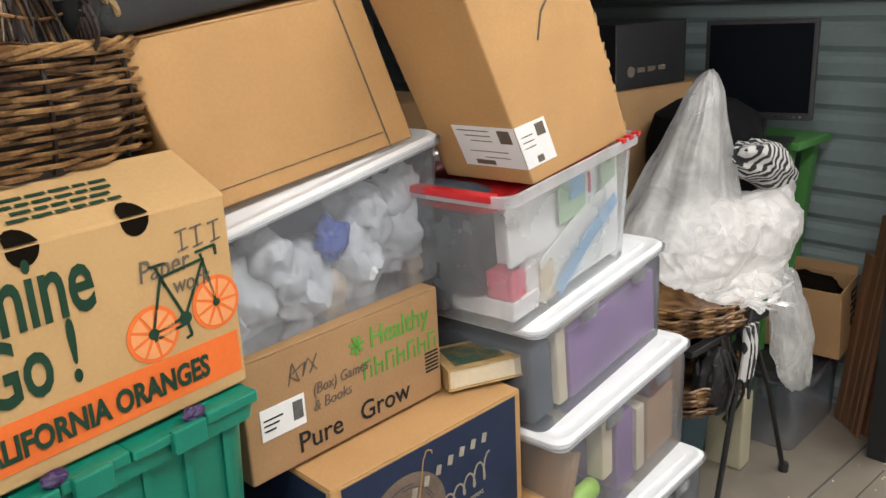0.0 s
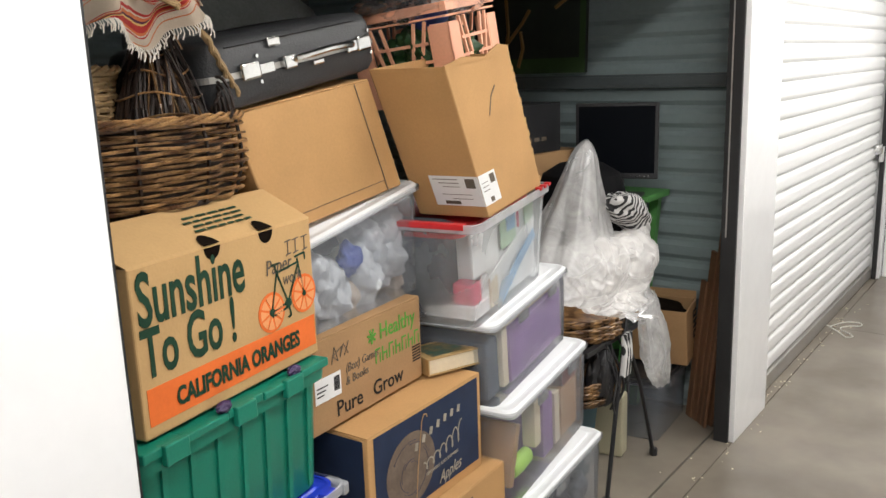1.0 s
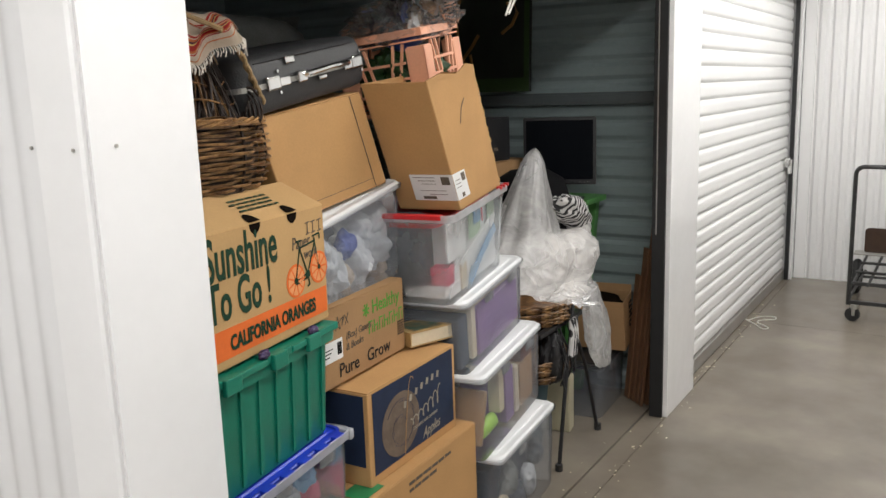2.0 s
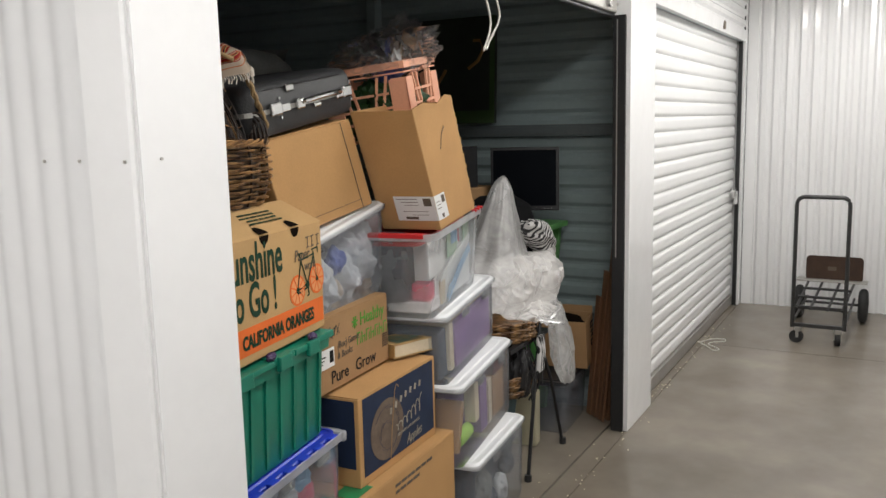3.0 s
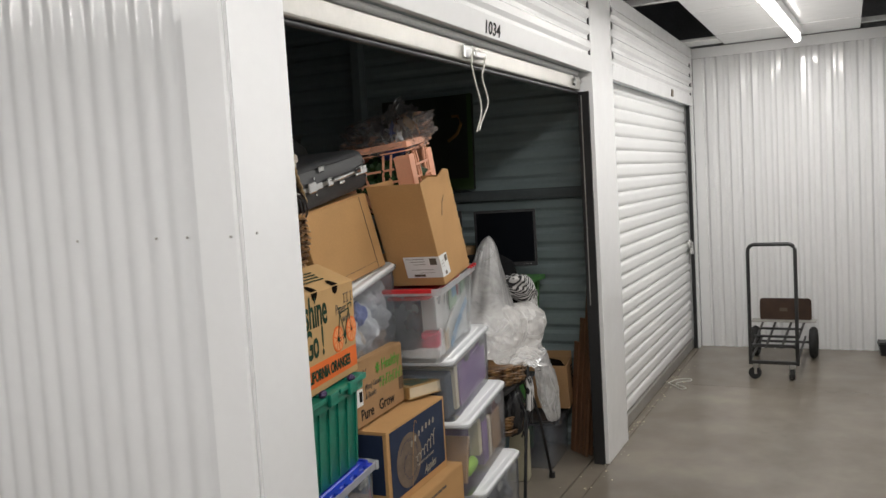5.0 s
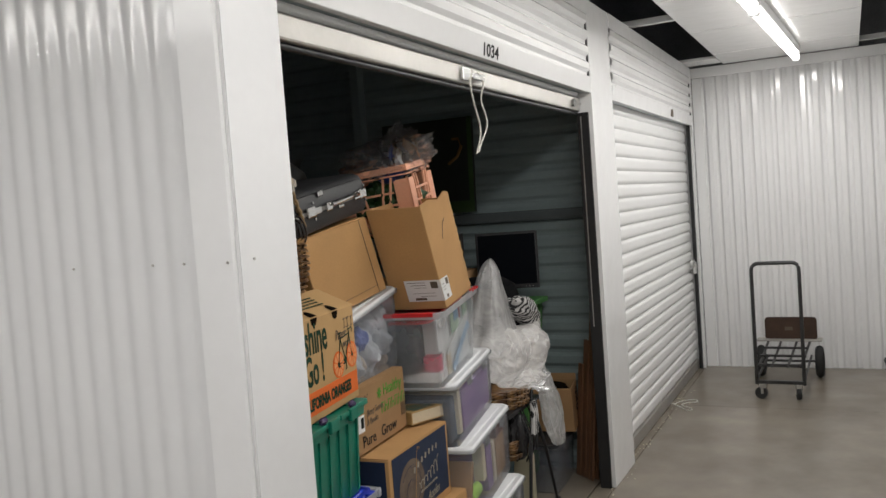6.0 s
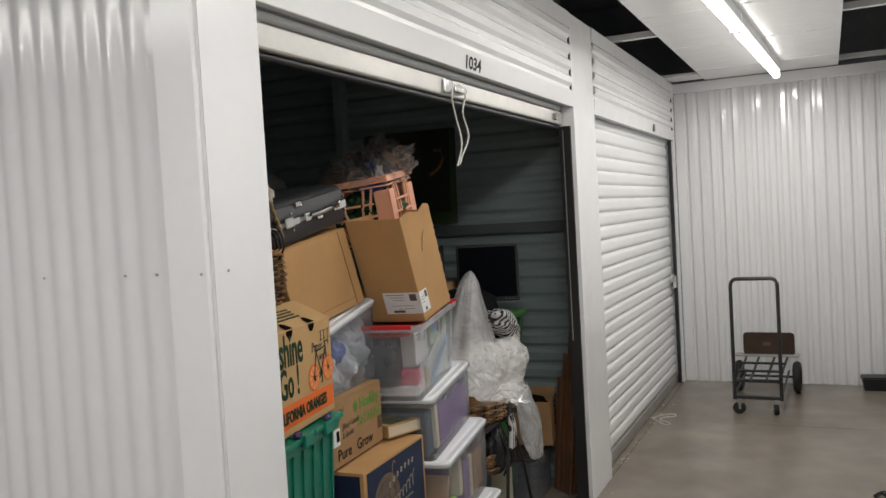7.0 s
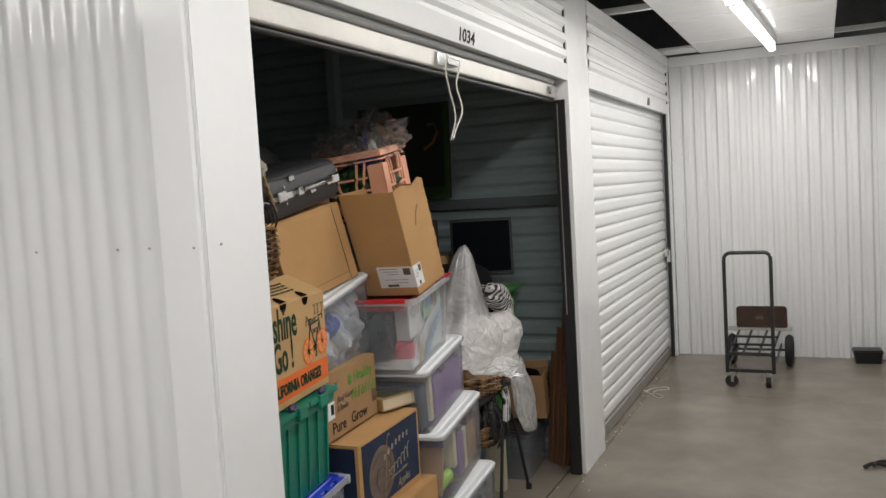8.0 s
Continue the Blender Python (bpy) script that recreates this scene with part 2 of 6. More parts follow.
def concrete():
    m = material("sealed_concrete", (0.240, 0.209, 0.169), 0.27, vary=0.05, scale=1.3, bump=0.0, fine=25, vary2=(0.162, 0.139, 0.110), gloss_vary=0.0)
    nt = m.node_tree
    b = nt.nodes["Principled BSDF"]
    tc = nt.nodes.new("ShaderNodeTexCoord")
    sp = nt.nodes.new("ShaderNodeTexNoise")
    sp.inputs["Scale"].default_value, sp.inputs["Detail"].default_value, sp.inputs["Roughness"].default_value = 4.0, 3, 0.5
    nt.links.new(tc.outputs["Object"], sp.inputs["Vector"])
    mr = nt.nodes.new("ShaderNodeMapRange")
    mr.inputs["From Min"].default_value, mr.inputs["From Max"].default_value = 0.3, 0.72
    mr.inputs["To Min"].default_value, mr.inputs["To Max"].default_value = 0.86, 1.08
    nt.links.new(sp.outputs["Fac"], mr.inputs["Value"])
    old = b.inputs["Base Color"].links[0].from_socket
    mx = nt.nodes.new("ShaderNodeMix")
    mx.data_type, mx.blend_type = "RGBA", "MULTIPLY"
    mx.inputs["Factor"].default_value = 1.0
    nt.links.new(old, mx.inputs["A"])
    nt.links.new(mr.outputs["Result"], mx.inputs["B"])
    nt.links.new(mx.outputs["Result"], b.inputs["Base Color"])
    return m


CONCRETE = concrete()


def zebra():
    m = material("zebra_fabric", (0.7, 0.7, 0.68), 0.85, vary=0.1, bump=0.2)
    nt = m.node_tree
    b = nt.nodes["Principled BSDF"]
    tc = nt.nodes.new("ShaderNodeTexCoord")
    wv = nt.nodes.new("ShaderNodeTexWave")
    wv.inputs["Scale"].default_value, wv.inputs["Distortion"].default_value, wv.inputs["Detail"].default_value = 12.0, 7.5, 1.0
    wv.inputs["Detail Scale"].default_value = 0.8
    nt.links.new(tc.outputs["Object"], wv.inputs["Vector"])
    rp = nt.nodes.new("ShaderNodeValToRGB")
    rp.color_ramp.elements[0].position, rp.color_ramp.elements[1].position = 0.45, 0.55
    rp.color_ramp.elements[0].color, rp.color_ramp.elements[1].color = (0.015, 0.015, 0.016, 1), (0.50, 0.49, 0.48, 1)
    nt.links.new(wv.outputs["Fac"], rp.inputs["Fac"])
    nt.links.new(rp.outputs["Color"], b.inputs["Base Color"])
    return m


ZEBRA = zebra()


def striped_cotton():
    """Cream weave with woven bands of red, orange and dark thread along the cloth."""
    m = material("striped_cotton", (0.66, 0.56, 0.45), 0.92, vary=0.12, scale=14, bump=0.3, fine=240)
    nt = m.node_tree
    b = nt.nodes["Principled BSDF"]
    tc = nt.nodes.new("ShaderNodeTexCoord")
    sp = nt.nodes.new("ShaderNodeSeparateXYZ")
    nt.links.new(tc.outputs["UV"], sp.inputs["Vector"])
    wig = nt.nodes.new("ShaderNodeTexNoise")
    wig.inputs["Scale"].default_value = 60.0
    nt.links.new(tc.outputs["UV"], wig.inputs["Vector"])
    add = nt.nodes.new("ShaderNodeMath")
    add.operation = "MULTIPLY_ADD"
    add.inputs[1].default_value = 0.02
    nt.links.new(wig.outputs["Fac"], add.inputs[0])
    nt.links.new(sp.outputs["X"], add.inputs[2])
    fr = nt.nodes.new("ShaderNodeMath")
    fr.operation = "FRACT"
    nt.links.new(add.outputs[0], fr.inputs[0])
    rp = nt.nodes.new("ShaderNodeValToRGB")
    cr = rp.color_ramp
    cr.interpolation = "CONSTANT"
    cream, red, dark, orange, gold = (0.62, 0.52, 0.41, 1), (0.46, 0.035, 0.03, 1), (0.10, 0.025, 0.05, 1), (0.60, 0.17, 0.06, 1), (0.68, 0.46, 0.16, 1)
    cr.elements[0].position, cr.elements[0].color = 0.0, cream
    cr.elements[1].position, cr.elements[1].color = 0.34, red
    for pos, col in ((0.40, cream), (0.43, orange), (0.49, dark), (0.53, gold), (0.56, red), (0.66, orange), (0.70, cream), (0.72, red), (0.75, cream), (0.88, orange), (0.91, cream)):
        e = cr.elements.new(pos)
        e.color = col
    nt.links.new(fr.outputs[0], rp.inputs["Fac"])
    nt.links.new(rp.outputs["Color"], b.inputs["Base Color"])
    return m


STRIPED = striped_cotton()


# ---- building helpers ----
def finish(bm, mat, name, smooth=False):
    me = bpy.data.meshes.new(name)
    bmesh.ops.recalc_face_normals(bm, faces=bm.faces)
    bm.to_mesh(me)
    bm.free()
    me.materials.append(mat)
    if smooth:
        me.shade_smooth()
        me.set_sharp_from_angle(angle=radians(38))
    return me


def part(name, bm, mat, parent, label="", smooth=False, m=None):
    """One mesh object under a thing or a part."""
    ob = new(name, finish(bm, mat, name, smooth))
    ob.parent = parent
    if m is not None:
        ob.matrix_basis = m
    return tagged(ob, label)


def thing(name, m, label, category, group=""):
    ob = new(name)
    ob.empty_display_size = 0.05
    ob.matrix_basis = m
    return tagged(ob, label, category, group)


def solo(name, bm, mat, m, label, category, group="", smooth=False):
    """A thing that is one mesh."""
    ob = new(name, finish(bm, mat, name, smooth))
    ob.matrix_basis = m
    return tagged(ob, label, category, group)


def structure(name, bm, mat, label, smooth=False, category=""):
    ob = new(name, finish(bm, mat, name, smooth))
    return tagged(ob, label, category, kind="structure")


def box(bm, x0, x1, y0, y1, z0, z1, bevel=0.0, seg=2):
    vs = [bm.verts.new(p) for p in ((x0, y0, z0), (x1, y0, z0), (x1, y1, z0), (x0, y1, z0), (x0, y0, z1), (x1, y0, z1), (x1, y1, z1), (x0, y1, z1))]
    fs = [bm.faces.new([vs[i] for i in f]) for f in ((3, 2, 1, 0), (4, 5, 6, 7), (0, 1, 5, 4), (1, 2, 6, 5), (2, 3, 7, 6), (3, 0, 4, 7))]
    if bevel:
        es = list({e for f in fs for e in f.edges})
        bmesh.ops.bevel(bm, geom=es, offset=bevel, segments=seg, affect="EDGES", profile=0.5)
    return bm


def boxes(*spans, bevel=0.0):
    bm = bmesh.new()
    for s in spans:
        box(bm, *s, bevel=bevel)
    return bm


def tube(bm, pts, r, n=8, closed=False, r_end=None):
    """A round rod along a line of points."""
    pts = [Vector(p) for p in pts]
    rings = []
    count = len(pts)
    up = Vector((0.13, 0.31, 0.94)).normalized()
    for i, p in enumerate(pts):
        if closed:
            d = pts[(i + 1) % count] - pts[i - 1]
        else:
            d = pts[min(i + 1, count - 1)] - pts[max(i - 1, 0)]
        d.normalize()
        u = d.cross(up)
        if u.length < 1e-3:
            u = d.cross(Vector((1, 0, 0)))
        u.normalize()
        v = d.cross(u)
        rr = r if r_end is None else r + (r_end - r) * i / max(1, count - 1)
        rings.append([bm.verts.new(p + rr * (u * math.cos(2 * math.pi * k / n) + v * math.sin(2 * math.pi * k / n))) for k in range(n)])
    last = count if closed else count - 1
    for i in range(last):
        a, b = rings[i], rings[(i + 1) % count]
        for k in range(n):
            bm.faces.new((a[k], a[(k + 1) % n], b[(k + 1) % n], b[k]))
    if not closed:
        bm.faces.new(rings[0][::-1])
        bm.faces.new(rings[-1])
    return bm


def round_rect(w, d, r, n=5):
    """Corners of a rounded rectangle from (0, 0) to (w, d)."""
    out = []
    for cx, cy, a in ((w - r, r, -90), (w - r, d - r, 0), (r, d - r, 90), (r, r, 180)):
        out += [(cx + r * math.cos(radians(a + 90 * k / n)), cy + r * math.sin(radians(a + 90 * k / n))) for k in range(n + 1)]
    return out


def loft(bm, rings, cap0=True, cap1=True):
    vs = [[bm.verts.new(p) for p in ring] for ring in rings]
    n = len(vs[0])
    for a, b in zip(vs, vs[1:]):
        for k in range(n):
            bm.faces.new((a[k], a[(k + 1) % n], b[(k + 1) % n], b[k]))
    if cap0:
        bm.faces.new(vs[0][::-1])
    if cap1:
        bm.faces.new(vs[-1])
    return bm


def ring_at(w, d, r, inset, z, n=5):
    return [(x + inset, y + inset, z) for x, y in round_rect(w - 2 * inset, d - 2 * inset, max(0.004, r), n)]


def lettering(name, body, size, mat, parent, m, fat=0.0, wide=1.0, slant=0.0, label=""):
    """Letters of the built-in font as a thin mesh, reading along local x with z up."""
    cu = bpy.data.curves.new(name, "FONT")
    cu.body, cu.size, cu.extrude, cu.offset, cu.shear = body, size, 0.0004, fat, slant
    cu.resolution_u = 3
    tmp = bpy.data.objects.new(name, cu)
    scene.collection.objects.link(tmp)
    bpy.context.view_layer.update()
    me = bpy.data.meshes.new_from_object(tmp.evaluated_get(bpy.context.evaluated_depsgraph_get()))
    bpy.data.objects.remove(tmp)
    me.transform(Matrix.Diagonal((wide, 1, 1, 1)))
    me.materials.clear()
    me.materials.append(mat)
    ob = new(name, me)
    ob.parent = parent
    ob.matrix_basis = m @ pose(0, 0, 0, 90, 0, 0)
    return tagged(ob, label)


def strip(bm, x0, x1, z0, z1, y=-0.0012, t=0.0008):
    return box(bm, x0, x1, y, y + t, z0, z1)


def crumple(size, seed, sub=4, rough=0.35, freq=3.0, flat=0.0, fine=1.0):
    """A crumpled lump of film or cloth."""
    bm = bmesh.new()
    bmesh.ops.create_icosphere(bm, subdivisions=sub, radius=1.0)
    off = Vector((seed * 3.1, seed * 1.7, seed * 0.9))
    for v in bm.verts:
        d = v.co.normalized()
        a = noise.noise(d * freq * 0.6 + off)
        b = 1 - abs(noise.noise(d * freq + off * 1.3)) * 2
        c = 1 - abs(noise.noise(d * freq * 2.3 + off * 2.1)) * 2
        e = 1 - abs(noise.noise(d * freq * 5.1 + off)) * 2
        k = 1 + rough * (0.5 * a + 0.35 * b + fine * (0.22 * c + 0.10 * e))
        p = d * k
        if flat and p.z < -flat:
            p.z = -flat
        v.co = Vector((p.x * size[0], p.y * size[1], p.z * size[2]))
    return bm


def soft_lump(size, seed):
    """A rounded soft parcel with shallow dents."""
    bm = bmesh.new()
    bmesh.ops.create_icosphere(bm, subdivisions=4, radius=1.0)
    off = Vector((seed * 1.9, seed * 2.7, seed * 0.8))
    for v in bm.verts:
        d = v.co.normalized()
        k = 1 + 0.42 * noise.noise(d * 1.4 + off) + 0.16 * noise.noise(d * 3.3 + off) - 0.10 * abs(noise.noise(d * 4.0 + off * 2))
        v.co = Vector((d.x * k * size[0], d.y * k * size[1], d.z * k * size[2]))
    return bm


def film_bunch(size, seed, rough=0.5):
    """Gathered film: long soft folds that run and swirl over a lump."""
    bm = bmesh.new()
    bmesh.ops.create_icosphere(bm, subdivisions=6, radius=1.0)
    off = Vector((seed * 2.3, seed * 1.1, seed * 0.7))
    for v in bm.verts:
        d = v.co.normalized()
        w = d + 0.55 * noise.noise_vector(d * 1.3 + off)
        a = noise.noise(w * 1.1 + off)
        b = 1 - 2.2 * abs(noise.noise(Vector((w.x * 3.2, w.y * 1.2, w.z * 1.6)) + off * 1.7))
        c = noise.noise(Vector((w.x * 2.0, w.y * 2.4, w.z * 6.0)) + off * 0.6)
        k = 1 + rough * (0.65 * a + 0.20 * b + 0.05 * c)
        v.co = Vector((d.x * k * size[0], d.y * k * size[1], d.z * k * size[2]))
    return bm


# ---- setting ----
FRONT, JAMB_L, JAMB_R, PIL_R, DOOR_R, END_X = 1.53, -0.655, 2.10, 2.545, 5.31, 5.42
SIDE_X, HEAD, TOP, RIGHT_Y = -0.848, 2.165, 2.67, -0.20
RIGHT_IN, LEFT_IN, BACK_Y = 2.38, -0.80, 4.60
WEST, NORTH = -3.7, 6.2


def rib_profile(length, pitch, depth, valley):
    """Steps (distance, height) of a ribbed sheet: flat pans with narrow raised or sunk ribs."""
    out, s = [], 0.0
    slope = 0.25 * (pitch - valley)
    while s < length:
        for a, h in ((0, 0.0), (valley, 0.0), (valley + slope, depth), (pitch - slope, depth)):
            if s + a < length:
                out.append((s + a, h))
        s += pitch
    out.append((length, 0.0))
    return out


def sheet_v(bm, p0, p1, z0, z1, outward, pitch=0.1, depth=0.012, valley=0.02, thick=0.02, wavy=0.0, uneven=0.0):
    """Sheet with vertical ribs from p0 to p1 in plan; wavy: soft waves that begin so far along, in place of sharp ribs; uneven: small dents from rib to rib."""
    p0, p1, o = Vector((*p0, 0)), Vector((*p1, 0)), Vector((*outward, 0))
    d = (p1 - p0).normalized()
    prof = rib_profile((p1 - p0).length, pitch, depth, valley)
    if wavy:
        count = int(((p1 - p0).length - wavy) / pitch * 12)
        prof = [(0.0, 0.0)] + [(wavy + k * pitch / 12, depth * (0.5 - 0.5 * math.cos(2 * math.pi * k / 12)) ** 0.8) for k in range(count)]
    if uneven:
        prof = [(a, h + uneven * noise.noise(Vector((a * 31.7, k * 1.37, 0.5)))) for k, (a, h) in enumerate(prof)]
    front = [p0 + d * s + o * h for s, h in prof]
    lo = [bm.verts.new((p.x, p.y, z0)) for p in front]
    hi = [bm.verts.new((p.x, p.y, z1)) for p in front]
    for i in range(len(front) - 1):
        bm.faces.new((lo[i], lo[i + 1], hi[i + 1], hi[i]))
    b = [bm.verts.new((q.x, q.y, z)) for q in (p0 - o * thick, p1 - o * thick) for z in (z0, z1)]
    bm.faces.new((b[0], b[1], b[3], b[2]))
    return bm


def sheet_h(bm, p0, p1, z0, z1, outward, pitch=0.088, depth=0.014, valley=0.03, thick=0.015, rounded=False):
    """Sheet with horizontal ribs."""
    p0, p1, o = Vector((*p0, 0)), Vector((*p1, 0)), Vector((*outward, 0))
    if rounded:
        n = int((z1 - z0) / pitch * 16)
        prof = []
        for i in range(n + 1):
            s = (z1 - z0) * i / n
            k = (s / pitch) % 1.0
            prof.append((s, depth * (1 - abs(2 * k - 1) ** 4.5)))
    else:
        prof = rib_profile(z1 - z0, pitch, depth, valley)
    a = [bm.verts.new((p0.x + o.x * h, p0.y + o.y * h, z0 + s)) for s, h in prof]
    b = [bm.verts.new((p1.x + o.x * h, p1.y + o.y * h, z0 + s)) for s, h in prof]
    for i in range(len(prof) - 1):
        bm.faces.new((a[i], b[i], b[i + 1], a[i + 1]))
    q = [bm.verts.new((p.x - o.x * thick, p.y - o.y * thick, z)) for p in (p0, p1) for z in (z0, z1)]
    bm.faces.new((q[0], q[1], q[3], q[2]))
    return bm


# floor: slabs with saw-cut joints
def floor_slabs():
    bm = bmesh.new()
    xs, ys = (WEST, -0.9, 3.97, END_X + 0.1), (RIGHT_Y - 0.1, 1.538, 1.642, NORTH)
    half = {1.538: 0.0018, 1.642: 0.005}
    g = 0.0025
    for x0, x1 in zip(xs, xs[1:]):
        for y0, y1 in zip(ys, ys[1:]):
            box(bm, x0 + g, x1 - g, y0 + half.get(y0, g), y1 - half.get(y1, g), -0.12, 0.0)
    return structure("floor", bm, CONCRETE, "grey sealed concrete floor with saw-cut joints and stains", category="floor")


floor_slabs()
structure("floor_bed", boxes((WEST, END_X + 0.1, RIGHT_Y - 0.1, NORTH, -0.2, -0.014)), DECK, "dark filler at the bottom of the floor joints", category="floor")

# corridor end wall
end_wall = structure("wall_east", sheet_v(bmesh.new(), (END_X, RIGHT_Y), (END_X, FRONT - 0.07), 0.0, TOP - 0.09, (-1, 0), 0.096, 0.020, 0.022, uneven=0.005), WHITE, "white ribbed steel wall closing the end of the corridor", category="wall")
part("top_trim", boxes((END_X - 0.03, END_X + 0.03, RIGHT_Y, FRONT, TOP - 0.09, TOP), bevel=0.003), WHITE, end_wall)
part("corner_trim", boxes((END_X - 0.025, END_X + 0.02, FRONT - 0.085, FRONT - 0.002, 0.0, TOP - 0.092), bevel=0.003), WHITE, end_wall)
part("corner_trim", boxes((END_X - 0.033, END_X + 0.02, RIGHT_Y - 0.05, RIGHT_Y + 0.09, 0.0, TOP - 0.092), bevel=0.003), WHITE, end_wall)

# unit fronts: the corner post, pillar, jamb at the end, headers
CORNER_PLAN = ((-0.884, 1.645), (-0.875, 1.546), (-0.870, 1.541), (-0.863, 1.542), (-0.863, 1.534), (-0.866, FRONT), (JAMB_L, FRONT), (JAMB_L, FRONT + 0.12), (-0.80, FRONT + 0.12), (-0.80, 1.645))
corner = structure("wall_corner_post", loft(bmesh.new(), [[(x, y, z) for x, y in CORNER_PLAN] for z in (0.0, TOP)]), TRIM, "white painted steel corner post with flat trim and small rivets", category="wall")
pillar = structure("wall_pillar", boxes((JAMB_R, PIL_R, FRONT, FRONT + 0.085, 0.0, TOP), bevel=0.004), WHITE, "white painted steel pillar between the storage units", category="wall")
structure("wall_end_jamb", boxes((DOOR_R, END_X - 0.027, FRONT, FRONT + 0.13, 0.0, TOP), bevel=0.003), WHITE, "narrow white steel jamb beside the end wall", category="wall")


def header(x0, x1, name):
    # bottom rail, its face canted in towards the opening
    rail = loft(bmesh.new(), [[(x0 + 0.002, FRONT + y, z), (x1 - 0.002, FRONT + y, z), (x1 - 0.002, FRONT + 0.03, z), (x0 + 0.002, FRONT + 0.03, z)] for y, z in ((0.006, HEAD), (0.003, HEAD + 0.002), (-0.006, HEAD + 0.083), (-0.004, HEAD + 0.085))])
    h = structure(name, rail, WHITE, "white steel header panel with horizontal ribs over the door", category="wall")
    part("ribbed_panel", sheet_h(bmesh.new(), (x0 + 0.02, FRONT + 0.012), (x1 - 0.02, FRONT + 0.012), HEAD + 0.087, TOP - 0.09, (0, -1), 0.085, 0.016, 0.02), WHITE, h)
    part("top_rail", boxes((x0 + 0.002, x1 - 0.002, FRONT - 0.004, FRONT + 0.05, TOP - 0.088, TOP), bevel=0.003), WHITE, h)
    # dark bar that stands for the shade in the notch
    part("side_notch_shade", boxes((x1 - 0.019, x1 - 0.003, FRONT + 0.004, FRONT + 0.02, HEAD + 0.09, TOP - 0.09)), DARK_GAP, h)
    # added grey strip, stands for the shaded door curtain below the header
    part("curtain_shade_strip", boxes((x0 + 0.002, x1 - 0.002, FRONT + 0.032, FRONT + 0.06, HEAD + 0.004, HEAD + 0.06)), GREY_STEEL, h)
    return h


head_open = header(JAMB_L, JAMB_R, "wall_header_open_unit")
head_shut = header(PIL_R, DOOR_R, "wall_header_shut_unit")
lettering("unit_number", "1034", 0.068, INK_BLACK, head_open, pose(0.612, FRONT + 0.0003, HEAD + 0.012, 6.3, 0, 0), 0.0014, 1.22)
part("number_plate", boxes((4.34, 4.41, FRONT - 0.008, FRONT + 0.003, HEAD + 0.02, HEAD + 0.075)), INK_GREY, head_shut)

# side wall of the unit, along the cross corridor
side = structure("wall_side", sheet_v(bmesh.new(), (SIDE_X, 1.646), (SIDE_X, NORTH), 0.0, TOP, (-1, 0), 0.073, 0.0065, 0.03, wavy=0.05), SHEET, "white ribbed steel side wall of the storage unit with rivets", smooth=True, category="wall")
for n, (bx, by) in enumerate(((SIDE_X - 0.009, 2.070), (SIDE_X - 0.009, 1.802), (SIDE_X - 0.003, 1.710), (-0.8765, 1.558))):
    part("rivet", tube(bmesh.new(), ((bx, by, 1.526), (bx - 0.003, by, 1.526)), 0.0032, 8), GALV, side)
part("rivet", tube(bmesh.new(), ((-0.821, FRONT, 1.529), (-0.821, FRONT - 0.003, 1.529)), 0.0032, 8), GALV, corner)
structure("wall_front_cross", sheet_v(bmesh.new(), (WEST, NORTH), (SIDE_X, NORTH), 0.0, TOP, (0, -1)), WHITE, "white ribbed steel wall at the end of the cross corridor", category="wall")
structure("wall_west", sheet_v(bmesh.new(), (WEST, RIGHT_Y), (WEST, NORTH), 0.0, TOP, (1, 0)), WHITE, "white ribbed steel wall along the cross corridor", category="wall")

# opposite side of the corridor: pillars and shut doors
for n, (x0, x1) in enumerate(((-3.4, -0.6), (-0.2, 2.5), (2.9, 5.2))):
    d = structure("door_opposite", sheet_h(bmesh.new(), (x0, RIGHT_Y - 0.06), (x1, RIGHT_Y - 0.06), 0.0, HEAD, (0, 1), rounded=True), WHITE_DOOR, "shut white roll-up door across the corridor", category="door")
    part("header_panel", sheet_h(bmesh.new(), (x0, RIGHT_Y), (x1, RIGHT_Y), HEAD, TOP, (0, 1), 0.085, 0.016, 0.02), WHITE, d)
for x0, x1 in ((WEST, -3.4), (-0.6, -0.2), (2.5, 2.9), (5.2, END_X - 0.035)):
    structure("wall_south_pillar", boxes((x0, x1, RIGHT_Y - 0.13, RIGHT_Y, 0.0, TOP), bevel=0.003), WHITE, "white steel pillar across the corridor", category="wall")

# inside of the open unit
structure("wall_unit_right", sheet_h(bmesh.new(), (RIGHT_IN, FRONT + 0.132), (RIGHT_IN, BACK_Y), 0.0, 3.1, (-1, 0), 0.10, 0.014, 0.016), GREY_STEEL, "grey ribbed steel partition wall inside the unit", category="wall")
structure("wall_unit_back", sheet_h(bmesh.new(), (LEFT_IN, BACK_Y), (RIGHT_IN, BACK_Y), 0.0, 3.1, (0, -1), 0.10, 0.014, 0.016), GREY_STEEL, "grey ribbed steel back wall of the unit", category="wall")
structure("wall_unit_left", sheet_h(bmesh.new(), (LEFT_IN, FRONT + 0.122), (LEFT_IN, BACK_Y), 0.0, 3.1, (1, 0), 0.10, 0.014, 0.016), GREY_STEEL, "grey ribbed steel side wall inside the unit", category="wall")
structure("wall_unit_post", boxes((RIGHT_IN - 0.09, RIGHT_IN - 0.014, 3.10, 3.16, 0.0, 3.1), bevel=0.004), GREY_STEEL, "grey steel post against the partition wall", category="post")
